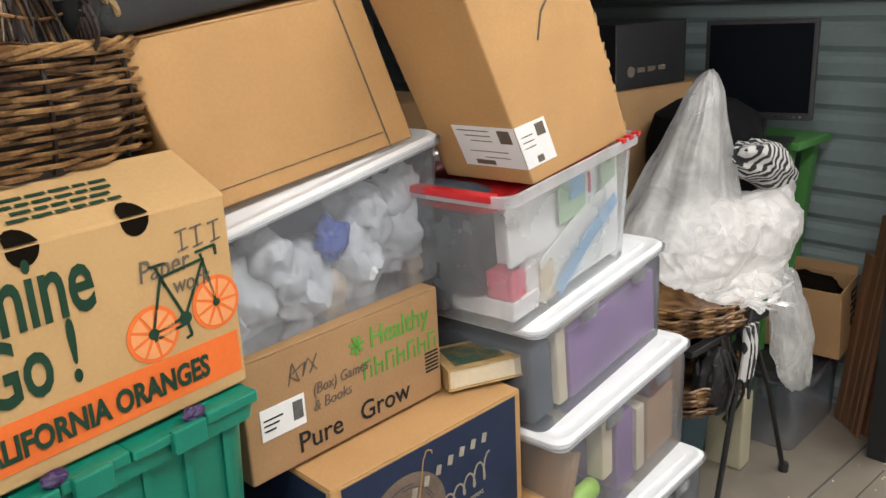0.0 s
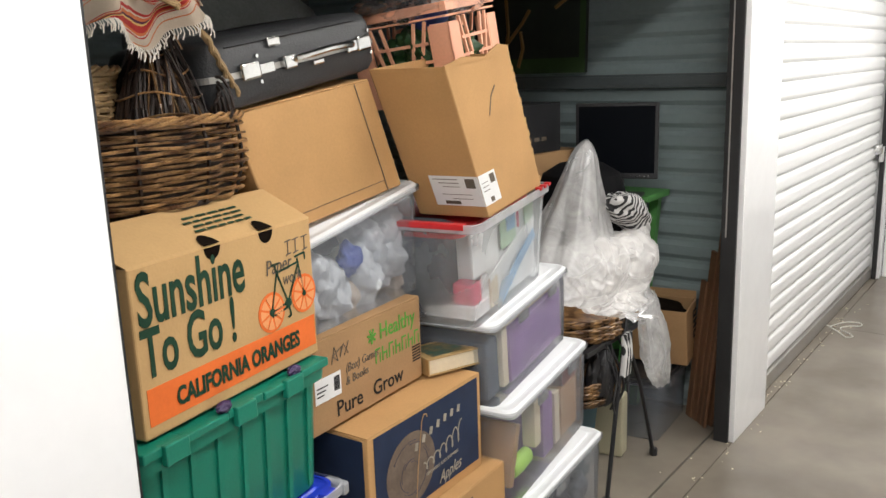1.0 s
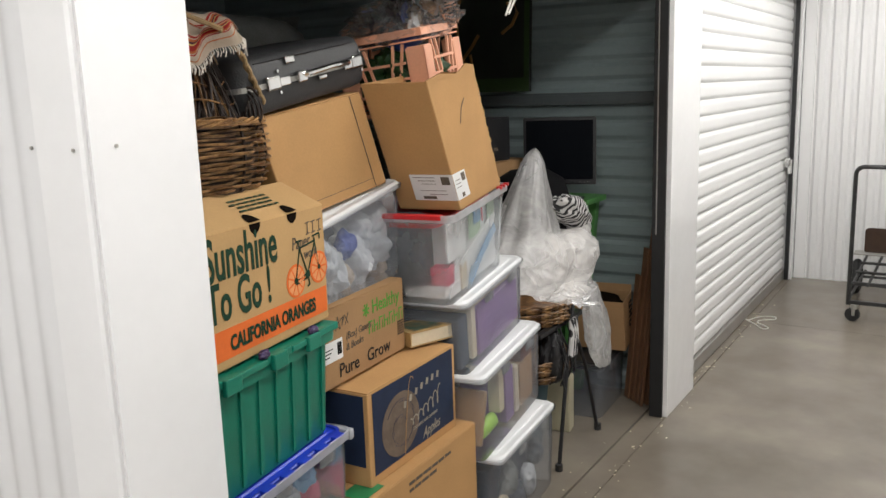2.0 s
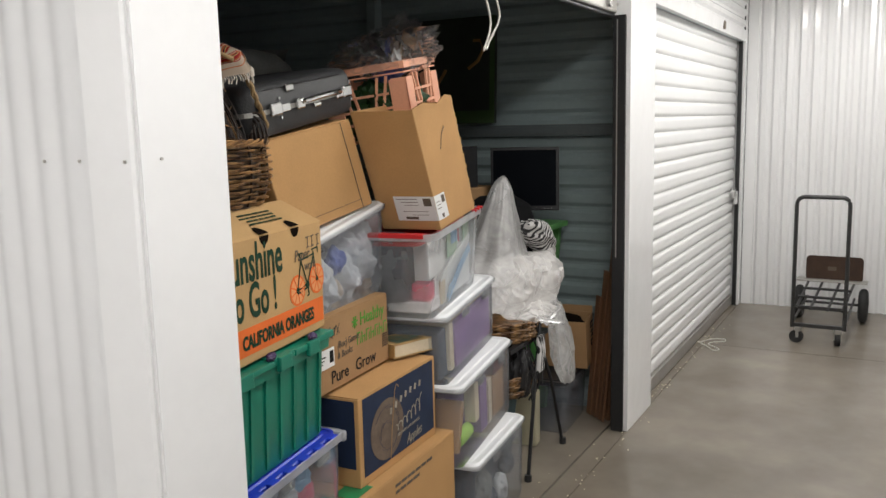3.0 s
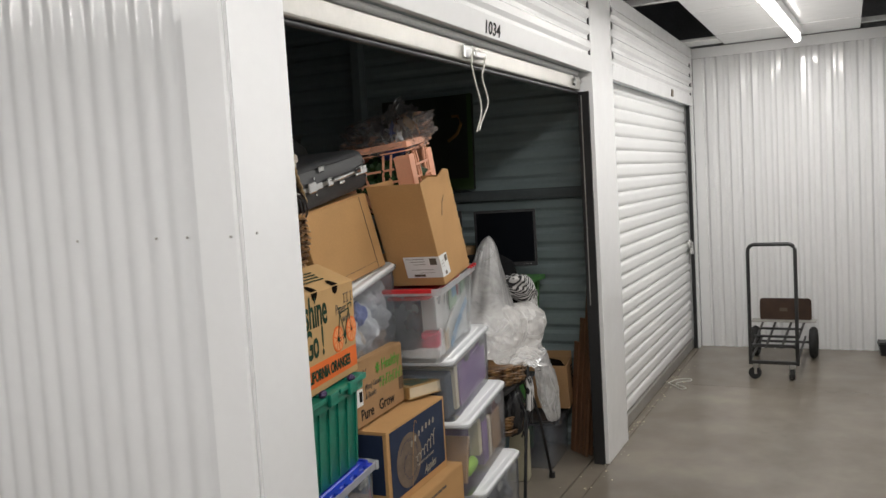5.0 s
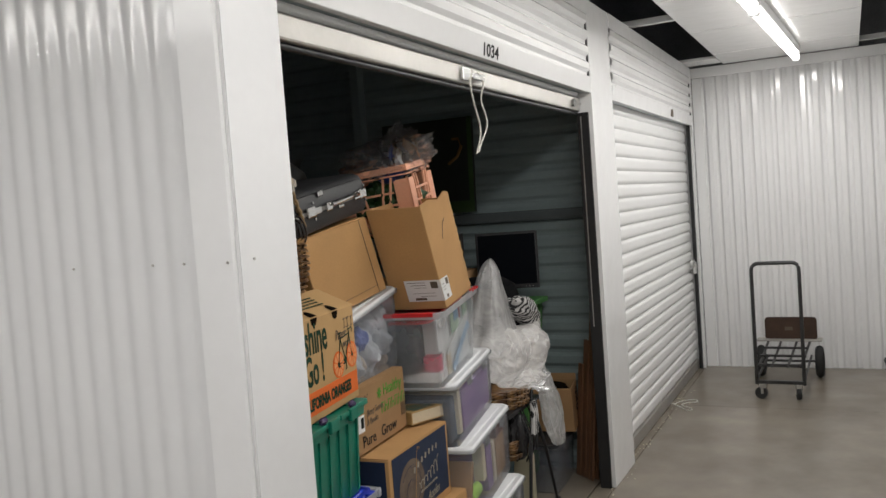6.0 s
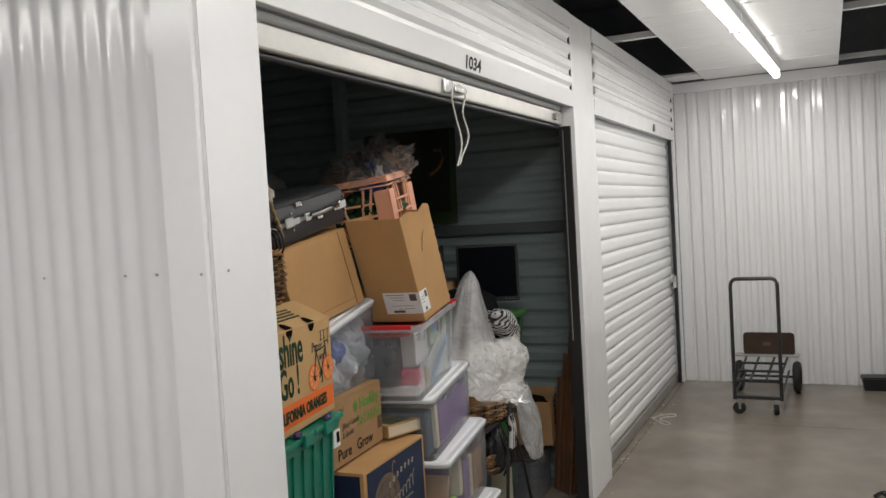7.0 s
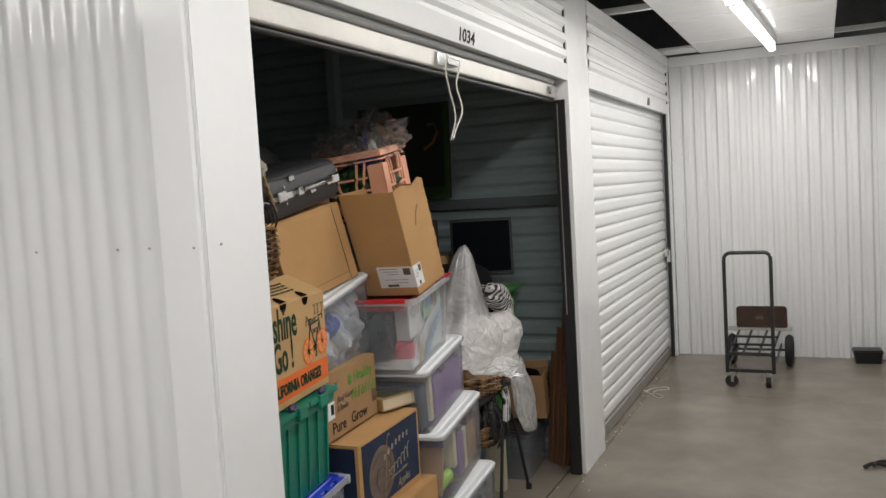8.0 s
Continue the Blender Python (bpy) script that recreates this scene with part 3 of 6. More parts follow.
structure("wall_unit_girt", boxes((RIGHT_IN - 0.05, RIGHT_IN - 0.014, FRONT + 0.14, 3.09, 1.545, 1.556), (RIGHT_IN - 0.05, RIGHT_IN - 0.046, FRONT + 0.14, 3.09, 1.506, 1.545), (RIGHT_IN - 0.05, RIGHT_IN - 0.014, FRONT + 0.14, 3.09, 1.495, 1.506), bevel=0.002), GIRT, "dark steel channel rail along the partition wall", category="rail")

# ceiling over the corridors: hung white sheets, dark roof deck above
structure("roof_deck", boxes((WEST - 0.2, END_X + 0.3, RIGHT_Y - 0.4, NORTH + 0.2, 3.45, 3.55)), DECK, "dark roof deck above the hung ceiling", category="ceiling")
structure("wall_above_end", boxes((END_X + 0.05, END_X + 0.1, RIGHT_Y - 0.4, NORTH, TOP, 3.45)), DECK, "dark wall above the corridor end", category="wall")
structure("wall_above_south", boxes((WEST, END_X + 0.05, RIGHT_Y - 0.4, RIGHT_Y - 0.35, TOP, 3.45)), DECK, "dark wall above the corridor side", category="wall")
structure("wall_above_west", boxes((WEST - 0.2, WEST - 0.15, RIGHT_Y - 0.35, NORTH, TOP, 3.45)), DECK, "dark wall above the cross corridor", category="wall")


def ceiling_sheets():
    bm = bmesh.new()
    for x0, x1, y0, y1 in ((-0.9, 1.62, 0.19, 1.25), (1.63, 5.38, 0.19, 1.25), (WEST + 0.1, -0.92, 0.19, 1.25), (WEST + 0.1, -1.3, 1.26, NORTH)):
        box(bm, x0, x1, y0, y1, TOP + 0.004, TOP + 0.03, bevel=0.003)
        x = x0 + 0.9
        while x < x1 - 0.1:
            box(bm, x, x + 0.008, y0 + 0.002, y1 - 0.002, TOP + 0.001, TOP + 0.006)
            x += 1.1
    return structure("ceiling", bm, CEIL, "white ribbed sheet ceiling hung over the corridor", category="ceiling")


ceiling_sheets()
for bx in (-1.2, 1.05, 3.25, 5.3):
    structure("ceiling_rail", boxes((bx, bx + 0.05, RIGHT_Y, FRONT + 0.1, TOP + 0.034, TOP + 0.075), bevel=0.003), WHITE, "white steel cross rail carrying the ceiling", category="rail")
structure("ceiling_rail", boxes((5.0, 5.28, 1.255, 1.56, TOP + 0.004, TOP + 0.03), bevel=0.003), CEIL, "white steel cross rail carrying the ceiling", category="rail")


def tube_lamp(x, y, turn):
    t = thing("tube_lamp", pose(x, y, LAMP_Z, 0, 0, turn), "white ceiling batten with a lit fluorescent tube", "ceiling lamp", "tube lamps along the corridors")
    part("housing", boxes((-LAMP_LONG / 2, LAMP_LONG / 2, -0.035, 0.035, 0.02, TOP + 0.004 - LAMP_Z), bevel=0.006), CEIL, t)
    part("tube", tube(bmesh.new(), ((0.012 - LAMP_LONG / 2, 0, -0.012), (LAMP_LONG / 2 - 0.012, 0, -0.012)), 0.026, 12), TUBE, t, "lit white tube", smooth=True)
    for s in (-LAMP_LONG / 2, LAMP_LONG / 2 - 0.012):
        part("end_cap", boxes((s, s + 0.012, -0.03, 0.03, -0.04, 0.025), bevel=0.004), CEIL, t)
    return t


for lx, ly, lturn, watts in LAMPS:
    tube_lamp(lx, ly, lturn)


# shut roll-up door
def shut_door():
    d = structure("door_shut", sheet_h(bmesh.new(), (PIL_R + 0.012, FRONT + 0.085), (DOOR_R - 0.012, FRONT + 0.085), 0.085, HEAD + 0.1, (0, -1), 0.088, 0.020, 0.03, rounded=True), WHITE_DOOR, "shut white corrugated roll-up door", smooth=False, category="door")
    part("bottom_bar", boxes((PIL_R + 0.004, DOOR_R - 0.004, FRONT + 0.055, FRONT + 0.095, 0.004, 0.085), bevel=0.006), GALV, d, "galvanised bottom bar")
    # track with the recess shade put into its colour
    part("track", boxes((DOOR_R - 0.03, DOOR_R - 0.004, FRONT + 0.02, FRONT + 0.05, 0.0, HEAD)), DARK_GAP, d, "steel track coloured near black for shade")
    part("hasp", boxes((5.13, 5.22, FRONT + 0.03, FRONT + 0.06, 0.92, 0.99), (5.20, 5.25, FRONT + 0.02, FRONT + 0.045, 0.86, 0.97), bevel=0.004), CHROME, d, "steel latch with padlock")
    return d


shut_door()


# raised door of the open unit
def raised_door():
    d = structure("door_raised", sheet_h(bmesh.new(), (JAMB_L + 0.01, FRONT + 0.09), (JAMB_R - 0.01, FRONT + 0.09), HEAD - 0.02, HEAD + 0.2, (0, -1), 0.088, 0.02, 0.03, rounded=True), WHITE_DOOR, "raised roll-up door with its bottom bar in view", category="door")
    part("bottom_bar", boxes((JAMB_L + 0.02, JAMB_R - 0.03, FRONT + 0.06, FRONT + 0.10, HEAD - 0.095, HEAD - 0.022), bevel=0.008), GALV, d, "galvanised bottom bar")
    part("weather_seal", tube(bmesh.new(), ((JAMB_L + 0.02, FRONT + 0.085, HEAD - 0.104), (JAMB_R - 0.03, FRONT + 0.085, HEAD - 0.104)), 0.010, 10), BLACK, d, "black rubber seal", smooth=True)
    part("handle_plate", boxes((0.53, 0.60, FRONT + 0.045, FRONT + 0.059, HEAD - 0.085, HEAD - 0.035), (0.61, 0.72, FRONT + 0.04, FRONT + 0.059, HEAD - 0.075, HEAD - 0.05), bevel=0.004), CHROME, d, "steel pull handle")
    part("end_bolt", tube(bmesh.new(), ((1.93, FRONT + 0.045, HEAD - 0.06), (1.93, FRONT + 0.06, HEAD - 0.06)), 0.02, 10), CHROME, d, "steel bolt head")
    part("end_bolt", tube(bmesh.new(), ((1.95, FRONT + 0.07, HEAD - 0.05), (2.10, FRONT + 0.07, HEAD - 0.05)), 0.008, 8), GALV, d, "steel bolt rod")
    for x in (JAMB_L + 0.002, JAMB_R - 0.018):
        # tracks, with the jamb's shade put into their near-black colour
        part("track", boxes((x, x + 0.016, FRONT + 0.022, FRONT + 0.084, 0.0, HEAD - 0.1), bevel=0.002), DARK_GAP, d, "steel track coloured near black for shade")
    part("track_edge", boxes((JAMB_R - 0.022, JAMB_R - 0.019, FRONT + 0.060, FRONT + 0.065, 0.9, HEAD - 0.12)), GALV, d, "bright steel track edge")
    return d


raised_door()


def hang(points, r=0.0035):
    pts = [Vector(p) for p in points]
    out = []
    for i in range(len(pts) - 1):
        p0, p1, p2, p3 = pts[max(i - 1, 0)], pts[i], pts[i + 1], pts[min(i + 2, len(pts) - 1)]
        for k in range(6):
            s = k / 6
            out.append(0.5 * ((2 * p1) + (p2 - p0) * s + (2 * p0 - 5 * p1 + 4 * p2 - p3) * s * s + (3 * p1 - p0 - 3 * p2 + p3) * s ** 3))
    out.append(pts[-1])
    return tube(bmesh.new(), out, r, 6)


CORD_AT = (0.60, FRONT + 0.05, HEAD - 0.07)
cx, cy, cz = CORD_AT
solo("pull_cord", hang(((cx + 0.02, cy, cz + 0.03), (cx - 0.03, cy - 0.01, cz - 0.03), (cx - 0.01, cy - 0.012, cz - 0.1), (cx + 0.03, cy - 0.014, cz - 0.2), (cx - 0.02, cy - 0.012, cz - 0.29))), CORD, pose(0, 0, 0), "thin white pull cord hanging from the raised door", "cord", "pull cords", smooth=True)
solo("pull_cord", hang(((cx + 0.07, cy, cz + 0.03), (cx + 0.10, cy - 0.01, cz - 0.01), (cx + 0.06, cy - 0.012, cz - 0.08), (cx + 0.10, cy - 0.014, cz - 0.17), (cx + 0.03, cy - 0.012, cz - 0.25), (cx - 0.015, cy - 0.02, cz - 0.285))), CORD, pose(0, 0, 0), "thin white pull cord hanging from the raised door", "cord", "pull cords", smooth=True)
solo("floor_cord", hang(((3.90, FRONT + 0.04, 0.03), (3.88, FRONT - 0.03, 0.006), (3.80, FRONT - 0.09, 0.005), (3.84, FRONT - 0.12, 0.005), (3.94, FRONT - 0.03, 0.006), (4.02, FRONT - 0.06, 0.005), (4.06, FRONT - 0.12, 0.005), (4.12, FRONT - 0.10, 0.005), (4.08, FRONT - 0.02, 0.006), (3.94, FRONT + 0.03, 0.01)), 0.0034), CORD, pose(0, 0, 0), "white pull cord lying in loops on the concrete floor", "cord", smooth=True)


# ---- cartons ----
def lean(bm, sx, sy):
    for v in bm.verts:
        v.co.x += sx * v.co.z
        v.co.y += sy * v.co.z
    return bm


def carton(name, m, w, d, h, mat, label, sx=0.0, sy=0.0, lid="shut", group="stacked cartons"):
    """A cardboard box: four walls and a bottom, flaps on top. Local origin: front left bottom corner."""
    c = thing(name, m, label, "cardboard box", group)
    t = 0.005
    walls = loft(bmesh.new(), [ring_at(w, d, r, i, z, 2) for r, i, z in ((0.004, 0.002, 0.0), (0.004, 0.0, 0.003), (0.004, 0.0, h - 0.001), (0.004, 0.001, h), (0.004, t, h), (0.004, t, t))])
    part("body", lean(walls, sx, sy), mat, c)
    if lid == "shut":
        for y0, y1 in ((0.001, d / 2 - 0.0015), (d / 2 + 0.0015, d - 0.001)):
            part("flap", lean(boxes((0.001, w - 0.001, y0, y1, h + 0.0005, h + 0.005), bevel=0.0018), sx, sy), mat, c)
    return c


def decal(parent, name, bm, mat, label="", sx=0.0, sy=0.0):
    return part(name, lean(bm, sx, sy), mat, parent, label)


def disc(bm, cx, cz, r, y=-0.0012, n=28, squash=1.0, t=0.0008):
    a = [(cx + r * squash * math.cos(2 * math.pi * k / n), y, cz + r * math.sin(2 * math.pi * k / n)) for k in range(n)]
    return loft(bm, [a, [(x, y + t, z) for x, y_, z in a]])


def stroke(bm, pts, wid=0.004, y=-0.0022, t=0.0008):
    """A drawn line on a front face through (x, z) points."""
    for (x0, z0), (x1, z1) in zip(pts, pts[1:]):
        d = Vector((x1 - x0, 0, z1 - z0))
        if d.length < 1e-6:
            continue
        n = Vector((-d.z, 0, d.x)).normalized() * wid / 2
        a, b = Vector((x0, y, z0)), Vector((x1, y, z1))
        loop = [a - n, b - n, b + n, a + n]
        loft(bm, [loop, [p + Vector((0, t, 0)) for p in loop]])
    return bm


# ---- front stack: totes, orange carton, basket ----
STACK_L = 9.0


def bin_body(w, d, h, taper, r, wall=0.003):
    bm = bmesh.new()
    rings = [ring_at(w, d, r, taper, 0.0), ring_at(w, d, r, taper * 0.8, 0.012), ring_at(w, d, r, taper * 0.2, h * 0.86), ring_at(w, d, r, 0.004, h * 0.88), ring_at(w, d, r, 0.002, h - 0.012), ring_at(w, d, r, -0.008, h - 0.012), ring_at(w, d, r, -0.008, h)]
    return loft(bm, rings, True, False)


def bin_lid(w, d, r, over=0.012, high=0.022):
    bm = bmesh.new()
    rings = [ring_at(w, d, r, -over, -0.010), ring_at(w, d, r, -over - 0.002, 0.003), ring_at(w, d, r, -over + 0.005, 0.010), ring_at(w, d, r, 0.008, 0.010), ring_at(w, d, r, 0.012, high * 0.3), ring_at(w, d, r, 0.03, high * 0.3), ring_at(w, d, r, 0.034, high * 0.5)]
    return loft(bm, rings)


def storage_bin(name, m, w, d, h, body_mat, lid_mat, label, group="stacked storage bins", taper=0.008, sag=0.0, over=0.003, high=0.022, drop=0.0, rim_band=False, handles=True):
    """A lidded plastic bin. Local origin: front left bottom corner under the lid's edge."""
    b = thing(name, m, label, "storage bin", group)
    def sink(bm):
        for v in bm.verts:
            v.co.z -= sag * (1 - v.co.x / w) * v.co.z / h
        return bm

    shell = part("body", sink(bin_body(w, d, h, taper, 0.026)), body_mat, b, "see-through plastic body", smooth=True)
    shell.visible_shadow = body_mat == BLACK
    lid = bin_lid(w, d, 0.034, over, high)
    bmesh.ops.translate(lid, verts=lid.verts, vec=(0, 0, h - drop))
    part("lid", sink(lid), lid_mat, b, smooth=True)
    if rim_band:
        part("rim", loft(bmesh.new(), [ring_at(w, d, 0.034, i, z) for i, z in ((-0.003, h - 0.024), (-0.010, h - 0.020), (-0.011, h + 0.002), (-0.007, h + 0.004))], False, False), MILKY, b, "milky plastic rim", smooth=True)
    for x in (w * 0.28, w * 0.68) if handles else ():
        part("handle", sink(boxes((x, x + 0.07, -0.012, -0.004, h - 0.045, h - 0.018), bevel=0.003)), body_mat, b)
    return b


# lowest bin and the blue-lidded bin
storage_bin("storage_bin", pose(-0.56, 1.640, 0.0, 0, 0, 6.0), 0.54, 0.38, 0.470, CLEAR_GREY, TEAL_LID, "grey see-through storage bin with a teal lid on the floor")
BLUE_AT = pose(-0.53, 1.660, 0.492, 0, 0, STACK_L)
blue_bin = storage_bin("storage_bin", BLUE_AT, 0.495, 0.38, 0.222, CLEAR, BLUE_LID, "see-through storage bin with a bright blue lid under the green tote", over=-0.010, drop=0.004, rim_band=True)
for n, (x, z, s, mt) in enumerate(((0.07, 0.06, 0.055, "w"), (0.19, 0.05, 0.05, "p"), (0.33, 0.055, 0.05, "w"), (0.42, 0.10, 0.04, "b"), (0.29, 0.12, 0.05, "w"), (0.13, 0.13, 0.05, "w"), (0.43, 0.045, 0.045, "p"), (0.37, 0.035, 0.03, "r"))):
    solo("toy_bundle", crumple((s, s * 0.8, s), n + 90, 4, 0.5, 2.0, 0.0, 0.3), {"w": BAG_WHITE, "p": PINK, "b": SKY_BLUE, "r": ORANGE}[mt], BLUE_AT @ pose(x, 0.11, z), {"w": "white bundle inside the blue-lidded bin", "p": "pink bundle inside the blue-lidded bin", "b": "light blue bundle inside the blue-lidded bin", "r": "orange toy inside the blue-lidded bin"}[mt], "bundle", "contents of the clear bins", smooth=True)
for k in range(6):
    x = 0.03 + k * 0.078
    part("lid_tooth", boxes((x, x + 0.04, -0.009, 0.012, 0.213, 0.227), bevel=0.003), BLUE_LID, blue_bin, "blue lid tooth over the rim")
part("rim_corner", boxes((0.485, 0.507, -0.012, 0.05, 0.192, 0.223), bevel=0.006), MILKY, blue_bin, "milky rim corner")


def green_tote():
    w, d, h = 0.515, 0.40, 0.278
    t = thing("green_tote", pose(-0.572, 1.665, 0.726, 0, 0, STACK_L), "green plastic tote with ribbed sides and hinged lid", "tote")
    bm = bmesh.new()
    loft(bm, [ring_at(w, d, 0.03, i, z) for i, z in ((0.024, 0.0), (0.020, 0.008), (0.010, h - 0.03), (0.012, h - 0.03), (-0.004, h - 0.03), (-0.006, h - 0.006), (0.0, h))])
    part("body", bm, TOTE, t, smooth=True)
    for k in range(7):
        x = 0.055 + k * (w - 0.11) / 6
        k0, k1 = 0.020, 0.012
        bm = bmesh.new()
        a = [(x - 0.006, k0 - 0.004, 0.012), (x + 0.006, k0 - 0.004, 0.012), (x + 0.006, k0 + 0.012, 0.012), (x - 0.006, k0 + 0.012, 0.012)]
        b = [(x - 0.006 + 0, k1 - 0.008, h - 0.032), (x + 0.006, k1 - 0.008, h - 0.032), (x + 0.006, k1 + 0.01, h - 0.032), (x - 0.006, k1 + 0.01, h - 0.032)]
        part("rib", loft(bm, [a, b]), TOTE, t)
    for k, (x0, x1) in enumerate(((0.0, 0.09), (0.092, 0.20), (0.202, 0.30), (0.302, 0.42), (0.422, w))):
        part("lid_finger", boxes((x0, x1, -0.012 - 0.003 * (k % 2), d / 2 - 0.002, h - 0.004, h + 0.012 + 0.003 * ((k + 1) % 2)), bevel=0.003), TOTE, t)
    part("lid", boxes((0, w, d / 2 + 0.002, d + 0.01, h - 0.004, h + 0.012), bevel=0.003), TOTE, t)
    for k, x in enumerate((0.04, 0.215, 0.36)):
        part("hinge", boxes((x, x + 0.055, -0.022, -0.008, h - 0.022, h + 0.016), bevel=0.003), TOTE, t)
    part("sticker", boxes((0.19, 0.245, 0.012, 0.016, 0.105, 0.13)), CREAM, t, "torn cream sticker", m=pose(0, 0.012, 0))
    for x in (0.20, 0.405):
        part("seal", crumple((0.015, 0.009, 0.009), x * 7, 3, 0.6), SEAL_PURPLE, t, "purple seal tag", m=pose(x, -0.005, h + 0.022))
    return t


green_tote()


def orange_carton():
    w, d, h = 0.49, 0.34, 0.296
    c = carton("orange_carton", pose(-0.543, 1.682, 1.025, 0, 0, 9.7), w, d, h, CARD_PALE, "printed cardboard orange carton with hand holes on a green tote", lid="none")
    # top flap bulging up from the front edge
    bm = bmesh.new()
    loft(bm, [[(0.0, 0.0, h), (w, 0.0, h), (w, 0.005, h + 0.004), (0, 0.005, h + 0.004)], [(-0.006, 0.12, h + 0.052), (w + 0.004, 0.12, h + 0.052), (w + 0.004, 0.122, h + 0.057), (-0.006, 0.122, h + 0.057)]])
    part("flap", bm, CARD_PALE, c)
    part("flap", boxes((0.004, w - 0.004, 0.16, d, h + 0.001, h + 0.006), bevel=0.002), CARD_PALE, c)
    # hand holes are flat patches with the shade of the inside as colour
    for n, x in enumerate((0.195, 0.345)):
        bm = bmesh.new()
        a = [(x + 0.021 * math.cos(k * math.pi / 8), -0.0012, h - 0.024 * math.sin(k * math.pi / 8)) for k in range(9)]
        loft(bm, [a, [(q[0], q[1] + 0.0008, q[2]) for q in a]])
        part("hand_hole", bm, CARD_DARK, c, "near-black patch for the shade in a hand hole")
        bm = bmesh.new()
        a = [(x + 0.02 * math.cos(k * math.pi / 7), -0.001 + 0.030 * math.sin(k * math.pi / 7), h + 0.0045 + 0.030 * math.sin(k * math.pi / 7) * 0.433) for k in range(8)]
        loft(bm, [a, [(p[0], p[1], p[2] + 0.0012) for p in a]])
        part("hand_hole", bm, CARD_DARK, c, "near-black patch for the shade in a hand hole")
    lettering("slogan", "Sunshine", 0.130, INK_GREEN, c, pose(0.010, -0.0015, 0.197), 0.0022, 0.575)
    lettering("slogan", "To Go !", 0.120, INK_GREEN, c, pose(0.010, -0.0015, 0.108), 0.0022, 0.59)
    part("orange_band", strip(bmesh.new(), 0.012, w - 0.008, 0.022, 0.088), ORANGE, c, "orange printed band")
    lettering("fruit_name", "CALIFORNIA ORANGES", 0.046, INK_GREEN, c, pose(0.075, -0.0028, 0.038), 0.0016, 0.72)
    # bicycle with orange slices for wheels
    for wx, wz in ((0.345, 0.130), (0.452, 0.143)):
        bm = bmesh.new()
        disc(bm, wx, wz, 0.041, y=-0.0014)
        wheel = part("orange_slice", bm, ORANGE, c, "printed orange slice")
        bm = bmesh.new()
        for k in range(9):
            a0, a1 = 2 * math.pi * (k + 0.08) / 9, 2 * math.pi * (k + 0.92) / 9
            pts = [(wx + 0.008 * math.cos((a0 + a1) / 2), wz + 0.008 * math.sin((a0 + a1) / 2))] + [(wx + 0.035 * math.cos(a0 + (a1 - a0) * q / 4), wz + 0.035 * math.sin(a0 + (a1 - a0) * q / 4)) for q in range(5)]
            loft(bm, [[(x, -0.0022, z) for x, z in pts], [(x, -0.0016, z) for x, z in pts]])
        part("slice_pattern", bm, ORANGE_PALE, wheel)
    bm = bmesh.new()
    for pts in (((0.345, 0.130), (0.368, 0.206), (0.440, 0.214), (0.398, 0.138), (0.345, 0.130)), ((0.368, 0.206), (0.398, 0.138)), ((0.362, 0.222), (0.374, 0.190)), ((0.352, 0.224), (0.378, 0.224)), ((0.452, 0.143), (0.436, 0.222)), ((0.428, 0.226), (0.462, 0.229), (0.462, 0.214)), ((0.345, 0.120), (0.398, 0.128)), ((0.398, 0.138), (0.405, 0.108), (0.395, 0.106))):
        stroke(bm, pts, 0.0042)
    disc(bm, 0.398, 0.136, 0.010, y=-0.0026)
    disc(bm, 0.345, 0.130, 0.008, y=-0.0026)
    disc(bm, 0.452, 0.143, 0.006, y=-0.0026)
    part("bicycle_print", bm, INK_GREEN, c, "dark green bicycle drawing")
    # handwriting
    bm = bmesh.new()
    for k, x in enumerate((0.400, 0.425, 0.455)):
        stroke(bm, ((x, 0.262), (x + 0.020, 0.264)), 0.0026, y=-0.0016)
        stroke(bm, ((x + 0.002, 0.234), (x + 0.019, 0.237)), 0.0026, y=-0.0016)
        stroke(bm, ((x + 0.009, 0.234), (x + 0.011, 0.264)), 0.0026, y=-0.0016)
    part("marker_mark", bm, INK_GREY, c, "faded marker writing")
    lettering("handwriting", "Paper", 0.044, INK_GREY, c, pose(0.335, -0.0018, 0.206), 0, 0.8, 0.15)
    lettering("handwriting", "work", 0.036, INK_GREY, c, pose(0.385, -0.0018, 0.176), 0, 0.8, 0.15)
    bm = bmesh.new()
    for r in range(4):
        x = 0.20 + 0.012 * (r % 2)
        while x < 0.34:
            wd = random.uniform(0.012, 0.03)
            y0 = 0.038 + r * 0.014
            zz = h + 0.0062 + y0 * 0.433
            loop = [(x, y0, zz), (x + wd, y0, zz), (x + wd, y0 + 0.005, zz + 0.0022), (x, y0 + 0.005, zz + 0.0022)]
            loft(bm, [loop, [(a, b, q + 0.0008) for a, b, q in loop]])
            x += wd + 0.005
    part("print_block", bm, INK_GREEN, c, "small dark green print")
    return c


orange_carton()


